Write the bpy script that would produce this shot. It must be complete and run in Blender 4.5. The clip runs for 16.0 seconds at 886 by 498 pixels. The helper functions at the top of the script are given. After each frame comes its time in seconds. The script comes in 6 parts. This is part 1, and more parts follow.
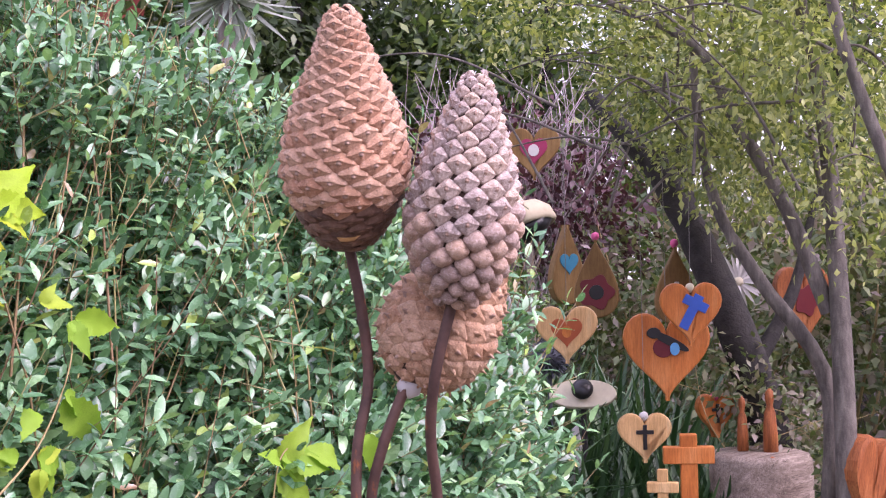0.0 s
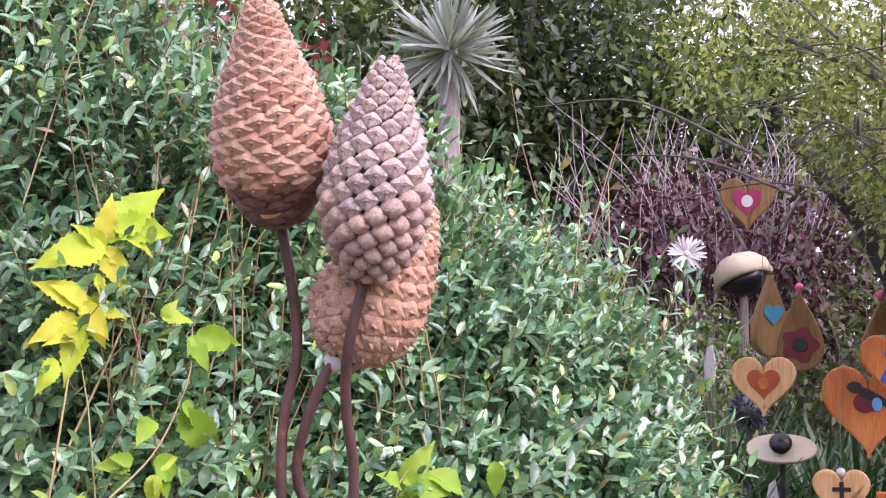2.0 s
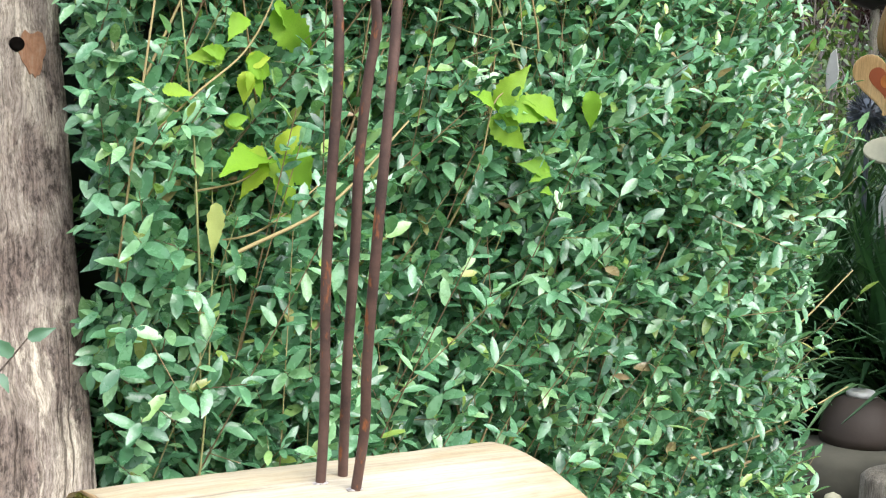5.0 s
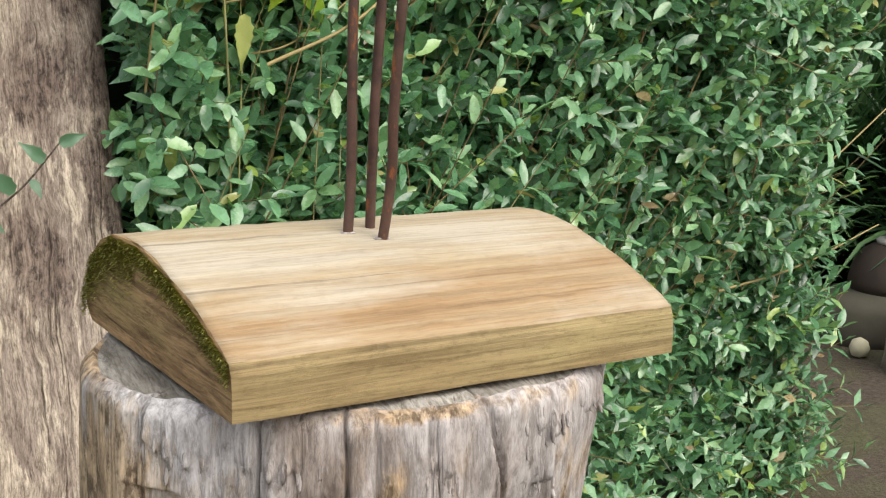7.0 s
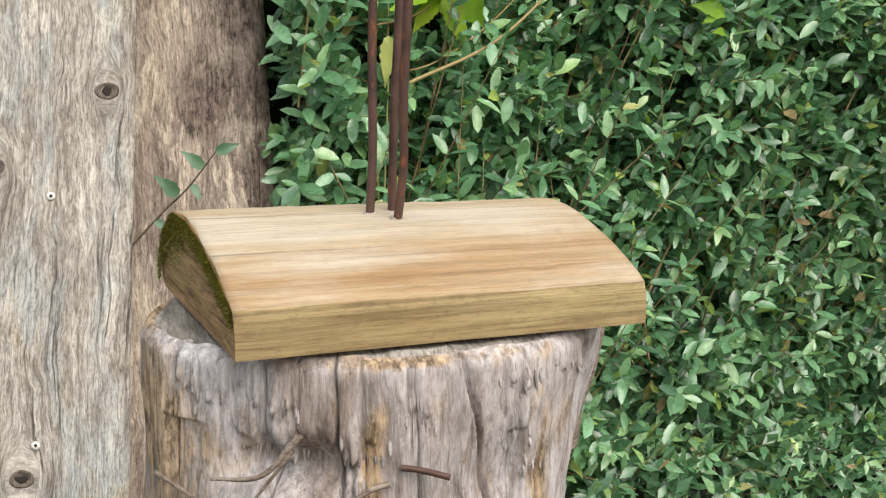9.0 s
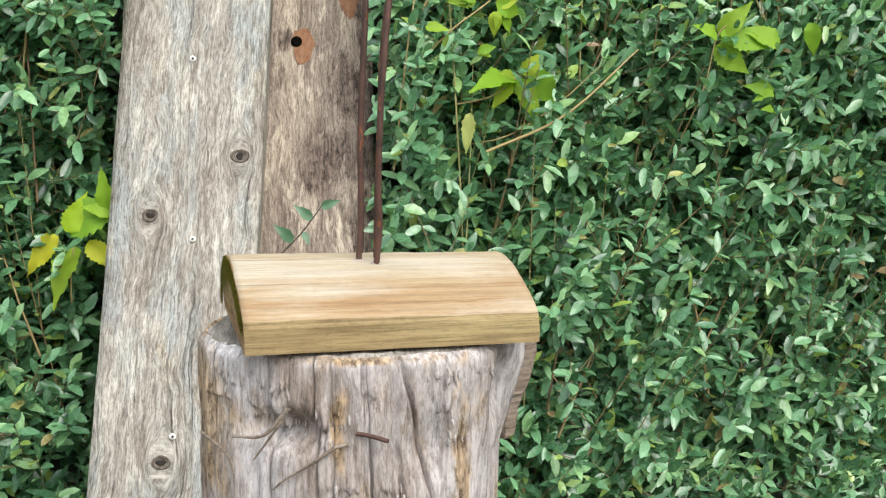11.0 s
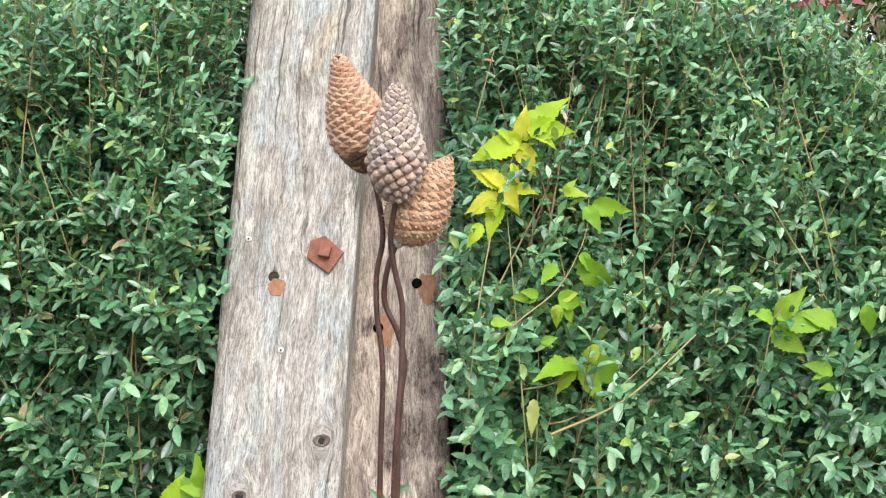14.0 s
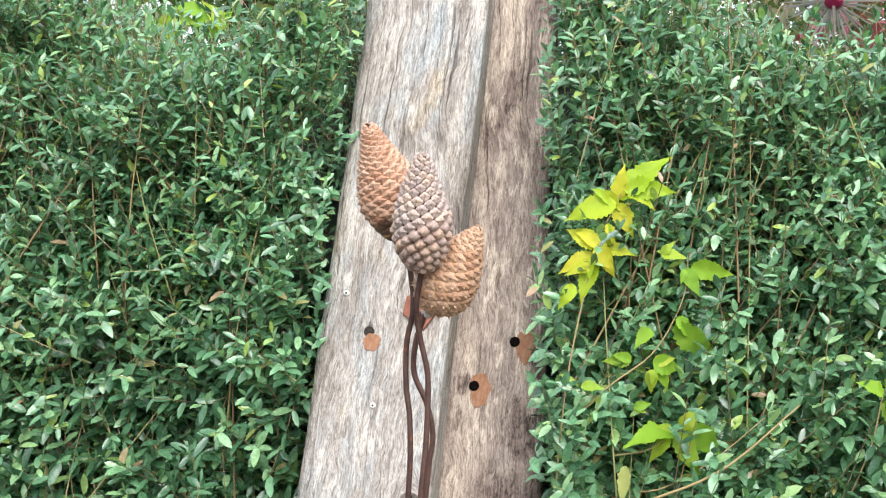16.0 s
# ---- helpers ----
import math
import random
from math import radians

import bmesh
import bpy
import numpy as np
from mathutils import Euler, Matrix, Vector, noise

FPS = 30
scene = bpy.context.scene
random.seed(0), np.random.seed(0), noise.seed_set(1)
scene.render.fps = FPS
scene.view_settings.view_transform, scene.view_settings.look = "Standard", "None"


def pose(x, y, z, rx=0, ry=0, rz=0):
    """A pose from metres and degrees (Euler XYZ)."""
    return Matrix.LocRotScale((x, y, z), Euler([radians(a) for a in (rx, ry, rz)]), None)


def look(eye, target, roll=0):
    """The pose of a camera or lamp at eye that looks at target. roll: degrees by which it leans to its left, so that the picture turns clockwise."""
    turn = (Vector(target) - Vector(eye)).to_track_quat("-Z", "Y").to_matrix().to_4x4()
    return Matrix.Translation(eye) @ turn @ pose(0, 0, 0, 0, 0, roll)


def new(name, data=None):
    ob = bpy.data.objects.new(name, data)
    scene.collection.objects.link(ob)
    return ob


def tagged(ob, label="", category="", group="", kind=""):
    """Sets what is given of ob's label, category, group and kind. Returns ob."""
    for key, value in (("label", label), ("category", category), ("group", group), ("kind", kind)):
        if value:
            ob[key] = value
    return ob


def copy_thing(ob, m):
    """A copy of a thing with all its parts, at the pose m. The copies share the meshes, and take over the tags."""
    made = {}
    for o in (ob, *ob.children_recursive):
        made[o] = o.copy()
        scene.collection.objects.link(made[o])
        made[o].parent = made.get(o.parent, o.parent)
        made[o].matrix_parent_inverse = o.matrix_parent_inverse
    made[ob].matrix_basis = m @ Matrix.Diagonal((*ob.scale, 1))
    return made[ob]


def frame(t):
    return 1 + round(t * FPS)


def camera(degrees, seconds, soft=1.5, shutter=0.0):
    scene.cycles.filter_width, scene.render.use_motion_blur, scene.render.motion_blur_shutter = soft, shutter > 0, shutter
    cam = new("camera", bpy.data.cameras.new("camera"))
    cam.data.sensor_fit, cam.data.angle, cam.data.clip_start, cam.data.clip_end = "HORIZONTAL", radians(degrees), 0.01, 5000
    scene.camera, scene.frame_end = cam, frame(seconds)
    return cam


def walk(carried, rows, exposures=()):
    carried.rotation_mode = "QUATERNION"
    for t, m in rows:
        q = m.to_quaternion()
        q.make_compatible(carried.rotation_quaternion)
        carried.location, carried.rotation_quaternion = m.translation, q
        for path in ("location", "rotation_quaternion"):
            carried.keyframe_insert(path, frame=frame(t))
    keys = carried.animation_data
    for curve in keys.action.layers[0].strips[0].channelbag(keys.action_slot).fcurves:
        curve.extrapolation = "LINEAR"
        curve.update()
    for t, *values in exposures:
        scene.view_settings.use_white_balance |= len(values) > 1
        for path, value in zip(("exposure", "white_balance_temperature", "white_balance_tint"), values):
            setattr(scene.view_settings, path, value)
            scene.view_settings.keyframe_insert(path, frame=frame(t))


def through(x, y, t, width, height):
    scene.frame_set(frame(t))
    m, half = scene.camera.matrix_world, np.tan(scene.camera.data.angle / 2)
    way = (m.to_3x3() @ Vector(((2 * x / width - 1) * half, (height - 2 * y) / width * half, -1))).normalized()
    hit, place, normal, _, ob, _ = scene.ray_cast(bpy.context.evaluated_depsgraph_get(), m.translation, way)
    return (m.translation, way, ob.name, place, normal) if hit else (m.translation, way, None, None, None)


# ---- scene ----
# camera: seconds, eye x y z, yaw (to the left from +y), pitch, roll
cam = camera(35.79, 16.0, soft=1.2)
PATH = [
    (0, -0.2694, -1.5832, 1.5260, -40.22, 0.71, -1.38),
    (0.5, -0.2756, -1.5960, 1.5073, -39.93, 2.07, -1.42),
    (1, -0.2454, -1.6323, 1.4931, -37.68, 3.10, -1.04),
    (1.5, -0.1890, -1.6828, 1.4918, -34.01, 3.55, -0.69),
    (2, -0.1393, -1.7085, 1.4794, -30.16, 3.23, -0.12),
    (2.5, -0.0955, -1.7326, 1.4595, -26.77, 2.47, 0.17),
    (3, -0.0658, -1.7609, 1.4222, -23.94, 1.10, 0.59),
    (3.5, -0.0502, -1.7649, 1.3826, -22.51, -0.75, 0.90),
    (4, -0.0563, -1.7571, 1.3573, -22.49, -2.79, 0.87),
    (4.5, -0.0774, -1.7441, 1.3244, -23.54, -4.97, 0.89),
    (5, -0.0967, -1.7211, 1.3004, -25.16, -7.62, 1.08),
    (5.2, -0.1046, -1.7165, 1.2895, -25.78, -8.56, 1.02),
    (7.3, -0.0947, -1.7434, 1.2315, -22.76, -13.58, 0.75),
    (7.5, -0.0671, -1.7763, 1.2378, -20.92, -13.49, 0.67),
    (8, -0.0232, -1.8018, 1.2385, -17.33, -13.09, 0.30),
    (8.5, -0.0114, -1.8210, 1.2313, -15.21, -12.68, -0.01),
    (8.7, -0.0065, -1.8502, 1.2261, -14.60, -12.43, -0.01),
    (10.8, 0.1210, -2.2823, 1.3028, -6.04, -10.59, -0.10),
    (11, 0.1441, -2.3194, 1.3060, -4.90, -10.25, -0.17),
    (11.5, 0.1785, -2.3915, 1.3306, -3.00, -9.11, -0.17),
    (12, 0.1967, -2.4684, 1.3832, -1.99, -7.90, -0.26),
    (12.5, 0.2106, -2.5047, 1.4283, -1.79, -6.73, -0.12),
    (13, 0.2501, -2.4936, 1.4602, -1.03, -5.66, -0.42),
    (13.5, 0.2799, -2.4833, 1.4930, 0.19, -4.55, -1.07),
    (14, 0.2927, -2.4758, 1.5350, 1.45, -3.21, -1.25),
    (14.5, 0.3053, -2.4622, 1.5581, 2.27, -2.27, -0.54),
    (15, 0.3438, -2.4580, 1.5680, 4.06, -1.78, -0.02),
    (15.5, 0.4036, -2.4502, 1.5651, 6.62, -1.56, -0.05),
    (16, 0.4569, -2.4359, 1.5632, 9.14, -1.39, -0.21),
]
walk(cam, [(t, pose(x, y, z, 90 + pitch, 0, yaw) @ pose(0, 0, 0, 0, 0, roll)) for t, x, y, z, yaw, pitch, roll in PATH],
     exposures=[(0, 1.23, 6050, 46), (2.5, 1.2, 6100, 43), (3.5, 1.18, 6200, 14), (4.5, 1.26, 6100, 7), (5.2, 1.22, 6100, 5), (6.2, 0.8, 6450, 6), (7.3, 0.57, 6800, 8), (8.7, 0.57, 6800, 9), (11, 0.75, 6450, 6), (16, 1.04, 6200, 12)])

# ---- light: a bright overcast sky, the sun behind thin cloud ----
world = bpy.data.worlds.new("sky")
scene.world = world
world.use_nodes = True
wn = world.node_tree
sky = wn.nodes.new("ShaderNodeTexSky")
sky.sky_type, sky.sun_disc = "NISHITA", False
sky.sun_elevation, sky.sun_rotation = radians(50), radians(153.4)
sky.air_density, sky.dust_density, sky.ozone_density = 1.0, 4.0, 1.0
veil = wn.nodes.new("ShaderNodeMix")  # thin even cloud over the blue
veil.data_type = "RGBA"
veil.inputs[0].default_value = 0.55
veil.inputs[7].default_value = (8.0, 8.2, 8.4, 1)
wn.links.new(sky.outputs[0], veil.inputs[6])
wn.links.new(veil.outputs[2], wn.nodes["Background"].inputs[0])
wn.nodes["Background"].inputs[1].default_value = 0.13
sun = new("sun", bpy.data.lights.new("sun", "SUN"))
sun.data.energy, sun.data.angle, sun.data.color = 2.0, radians(55), (1.0, 0.96, 0.9)
sun.matrix_world = look((1.8, -3.6, 4.9), (0, 0, 0))

# ---- small tools ----
rng = np.random.default_rng(7)


def part(name, data, material, parent, label="", m=None):
    """Links a bmesh or mesh as one mesh object under a thing or a part."""
    if isinstance(data, bmesh.types.BMesh):
        me = bpy.data.meshes.new(name)
        data.to_mesh(me)
        data.free()
    else:
        me = data
    if material and not me.materials:
        me.materials.append(material)
    ob = new(name, me)
    ob.parent = parent
    if m is not None:
        ob.matrix_basis = m
    if label:
        ob["label"] = label
    return ob


def thing(name, m, label, category, group="", kind=""):
    ob = new(name)
    ob.empty_display_size = 0.05
    ob.matrix_basis = m
    return tagged(ob, label, category, group, kind)


def mesh_of(name, verts, tris, smooth=True):
    """A mesh from arrays of vertices and triangles or quads."""
    verts, tris = np.asarray(verts, np.float32), np.asarray(tris, np.int32)
    me = bpy.data.meshes.new(name)
    k = tris.shape[1]
    me.vertices.add(len(verts))
    me.vertices.foreach_set("co", verts.ravel())
    me.loops.add(tris.size)
    me.loops.foreach_set("vertex_index", tris.ravel())
    me.polygons.add(len(tris))
    me.polygons.foreach_set("loop_start", np.arange(0, tris.size, k, dtype=np.int32))
    me.polygons.foreach_set("use_smooth", np.full(len(tris), smooth))
    me.update(calc_edges=True)
    me.validate()
    return me


def unit(v):
    return v / np.maximum(np.linalg.norm(v, axis=-1, keepdims=True), 1e-9)


def leaf_mesh(name, pos, along, normal, length, width, fold=0.35, curl=0.25, coarse=False, chewed=0.0):
    """Many folded pointed leaves in one mesh: twelve triangles each, or four. chewed: how far insects have nibbled the edges."""
    n = len(pos)
    along = unit(along)
    side = unit(np.cross(along, normal))
    up = np.cross(side, along)
    rows = [(0, 0.0), (-0.68, 0.17), (0, 0.17), (0.68, 0.17), (-1, 0.47), (0, 0.47), (1, 0.47), (-0.7, 0.79), (0, 0.79), (0.7, 0.79), (0, 1.0)]
    if coarse:
        rows = [(0, 0.0), (-1, 0.45), (0, 0.45), (1, 0.45), (0, 1.0)]
    v = np.zeros((n, len(rows), 3))
    hw, ln = (width / 2)[:, None], length[:, None]
    curl = curl * rng.uniform(0.2, 1.6, n)[:, None]
    for k, (u, s) in enumerate(rows):
        bite = 1 - chewed * np.clip(rng.normal(0, 1, (n, 1)), 0, 1.6) if u and chewed else 1.0
        lift = fold * abs(u) * hw - curl * s * s * ln
        v[:, k] = pos + side * (u * hw * bite) + along * (s * ln) + up * lift
    t = np.array([(0, 2, 1), (0, 3, 2), (1, 2, 5), (1, 5, 4), (2, 3, 6), (2, 6, 5), (4, 5, 8), (4, 8, 7), (5, 6, 9), (5, 9, 8), (7, 8, 10), (8, 9, 10)])
    if coarse:
        t = np.array([(0, 2, 1), (0, 3, 2), (1, 2, 4), (2, 3, 4)])
    f = (np.arange(n)[:, None, None] * len(rows) + t[None]).reshape(-1, 3)
    return mesh_of(name, v.reshape(-1, 3), f)


def tubes_mesh(name, paths, radii, sides=5):
    """Tapered tubes along many polylines of equal point count in one mesh. paths: (n, k, 3); radii: (n, k)."""
    paths, radii = np.asarray(paths, float), np.asarray(radii, float)
    n, k, _ = paths.shape
    d = unit(np.gradient(paths, axis=1))
    ref = np.where(np.abs(d[..., 2:3]) > 0.9, np.array([1.0, 0, 0]), np.array([0, 0, 1.0]))
    a = unit(np.cross(d, ref))
    b = np.cross(d, a)
    ang = np.linspace(0, 2 * np.pi, sides, endpoint=False)
    ring = a[:, :, None] * np.cos(ang)[None, None, :, None] + b[:, :, None] * np.sin(ang)[None, None, :, None]
    v = paths[:, :, None] + ring * radii[:, :, None, None]
    idx = np.arange(n * k * sides).reshape(n, k, sides)
    nxt = np.roll(idx, -1, axis=2)
    q = np.stack([idx[:, :-1], nxt[:, :-1], nxt[:, 1:], idx[:, 1:]], -1).reshape(-1, 4)
    return mesh_of(name, v.reshape(-1, 3), q)


def smooth_path(points, k):
    """A rounded line of k points through the given ones (Catmull-Rom)."""
    p = np.asarray(points, float)
    p = np.vstack([2 * p[0] - p[1], p, 2 * p[-1] - p[-2]])
    out = []
    for s in np.linspace(0, len(p) - 3 - 1e-6, k):
        i, t = int(s), s - int(s)
        a, b, c, d = p[i:i + 4]
        out.append(0.5 * (2 * b + (c - a) * t + (2 * a - 5 * b + 4 * c - d) * t * t + (3 * b - a - 3 * c + d) * t ** 3))
    return np.array(out)


def rod_mesh(name, points, r0, r1=None, sides=10, k=40):
    p = smooth_path(points, k)
    return tubes_mesh(name, p[None], np.linspace(r0, r1 or r0, k)[None], sides)


def lathe(name, profile, sides=24, wobble=0.0, seed=0):
    """A turned form from (radius, height) pairs; ends on the axis are closed."""
    r = random.Random(seed)
    ph = [r.uniform(0, 6.28) for _ in range(4)]
    verts, faces = [], []
    for rad, z in profile:
        for i in range(sides):
            a = 2 * math.pi * i / sides
            w = 1 + wobble * (math.sin(2 * a + ph[0]) + 0.6 * math.sin(3 * a + ph[1] + z * 9) + 0.4 * math.sin(7 * a + ph[2]))
            verts.append((rad * w * math.cos(a), rad * w * math.sin(a), z))
    for j in range(len(profile) - 1):
        for i in range(sides):
            k = (i + 1) % sides
            faces.append((j * sides + i, j * sides + k, (j + 1) * sides + k, (j + 1) * sides + i))
    bm = bmesh.new()
    vs = [bm.verts.new(v) for v in verts]
    for f in faces:
        bm.faces.new([vs[i] for i in f])
    bm.faces.new([vs[i] for i in range(sides)][::-1])
    bm.faces.new([vs[(len(profile) - 1) * sides + i] for i in range(sides)])
    for f in bm.faces:
        f.smooth = len(f.verts) == 4
    return bm


def slab(outline, depth, bevel=0.004, center=True):
    """A bevelled board with the given outline in x and z, its front at y = 0 and depth behind it."""
    bm = bmesh.new()
    vs = [bm.verts.new((x, 0, z)) for x, z in outline]
    f = bm.faces.new(vs)
    f.normal_update()
    if f.normal.y > 0:
        f.normal_flip()
    out = bmesh.ops.extrude_face_region(bm, geom=[f])
    bmesh.ops.translate(bm, verts=[g for g in out["geom"] if isinstance(g, bmesh.types.BMVert)], vec=(0, -depth, 0))
    bmesh.ops.translate(bm, verts=bm.verts, vec=(0, depth, 0))
    bmesh.ops.recalc_face_normals(bm, faces=bm.faces)
    if bevel:
        edges = [e for e in bm.edges if len(e.link_faces) == 2 and e.calc_face_angle(0) > 0.9]
        bmesh.ops.bevel(bm, geom=edges, offset=bevel, segments=2, affect="EDGES", profile=0.6)
    for f in bm.faces:
        f.smooth = False
    return bm


def box(sx, sy, sz, bevel=0.003, segs=2):
    bm = bmesh.new()
    bmesh.ops.create_cube(bm, size=1)
    bmesh.ops.scale(bm, vec=(sx, sy, sz), verts=bm.verts)
    if bevel:
        bmesh.ops.bevel(bm, geom=bm.edges[:], offset=bevel, segments=segs, affect="EDGES", profile=0.6)
    return bm


# ---- materials ----
class Nodes:
    """A Principled material with a few shorthands."""

    def __init__(self, name, rough=0.6, metal=0.0, spec=0.5):
        self.mat = bpy.data.materials.new(name)
        self.mat.use_nodes = True
        self.t = self.mat.node_tree
        self.p = self.t.nodes["Principled BSDF"]
        self.p.inputs["Roughness"].default_value = rough
        self.p.inputs["Metallic"].default_value = metal
        self.p.inputs["Specular IOR Level"].default_value = spec
        self.coord = self.t.nodes.new("ShaderNodeTexCoord")

    def link(self, a, b):
        self.t.links.new(a, b)
        return self

    def mapped(self, scale, source="Object"):
        m = self.t.nodes.new("ShaderNodeMapping")
        m.inputs["Scale"].default_value = scale
        self.link(self.coord.outputs[source], m.inputs["Vector"])
        return m.outputs[0]

    def noise(self, scale, detail=4, rough=0.6, vector=None, dist=0.0):
        n = self.t.nodes.new("ShaderNodeTexNoise")
        n.inputs["Scale"].default_value, n.inputs["Detail"].default_value = scale, detail
        n.inputs["Roughness"].default_value, n.inputs["Distortion"].default_value = rough, dist
        self.link(vector or self.coord.outputs["Object"], n.inputs["Vector"])
        return n.outputs["Fac"]

    def ramp(self, fac, *stops):
        r = self.t.nodes.new("ShaderNodeValToRGB")
        e = r.color_ramp.elements
        while len(e) < len(stops):
            e.new(0.5)
        for el, (p, c) in zip(e, stops):
            el.position, el.color = p, (*c, 1)
        self.link(fac, r.inputs[0])
        return r.outputs[0]

    def mix(self, fac, a, b, mode="MIX"):
        m = self.t.nodes.new("ShaderNodeMix")
        m.data_type, m.blend_type = "RGBA", mode
        for sock, v in ((m.inputs[0], fac), (m.inputs[6], a), (m.inputs[7], b)):
            if isinstance(v, (int, float)):
                sock.default_value = v
            elif isinstance(v, tuple):
                sock.default_value = (*v, 1)
            else:
                self.link(v, sock)
        return m.outputs[2]

    def color(self, out):
        if isinstance(out, tuple):
            self.p.inputs["Base Color"].default_value = (*out, 1)
        else:
            self.link(out, self.p.inputs["Base Color"])
        return self

    def bump(self, fac, strength, distance=0.002):
        b = self.t.nodes.new("ShaderNodeBump")
        b.inputs["Strength"].default_value, b.inputs["Distance"].default_value = strength, distance
        self.link(fac, b.inputs["Height"])
        self.link(b.outputs[0], self.p.inputs["Normal"])
        return self

    def rough(self, fac, lo, hi):
        m = self.t.nodes.new("ShaderNodeMapRange")
        m.inputs["To Min"].default_value, m.inputs["To Max"].default_value = lo, hi
        self.link(fac, m.inputs["Value"])
        self.link(m.outputs[0], self.p.inputs["Roughness"])
        return self

    def island(self):
        g = self.t.nodes.new("ShaderNodeNewGeometry")
        return g.outputs["Random Per Island"]

    def each(self):
        g = self.t.nodes.new("ShaderNodeObjectInfo")
        return g.outputs["Random"]


def leaf_material(name, stops, rough=0.38, through=0.18, island=True, spec=0.9):
    n = Nodes(name, rough, spec=spec)
    base = n.ramp(n.island() if island else n.each(), *stops)
    mottled = n.noise(60, 3)
    c = n.mix(0.35, base, n.ramp(mottled, (0.3, (0.35, 0.35, 0.35)), (0.7, (1, 1, 1))), "MULTIPLY")
    n.color(c).bump(n.noise(220, 2), 0.25, 0.001)
    n.rough(mottled, rough - 0.08, rough + 0.14)
    tr = n.t.nodes.new("ShaderNodeBsdfTranslucent")
    n.link(n.mix(1.0, c, (0.9, 1.0, 0.5), "MULTIPLY"), tr.inputs["Color"])
    mx = n.t.nodes.new("ShaderNodeMixShader")
    mx.inputs[0].default_value = through
    n.link(n.p.outputs[0], mx.inputs[1]).link(tr.outputs[0], mx.inputs[2])
    n.link(mx.outputs[0], n.t.nodes["Material Output"].inputs["Surface"])
    return n.mat


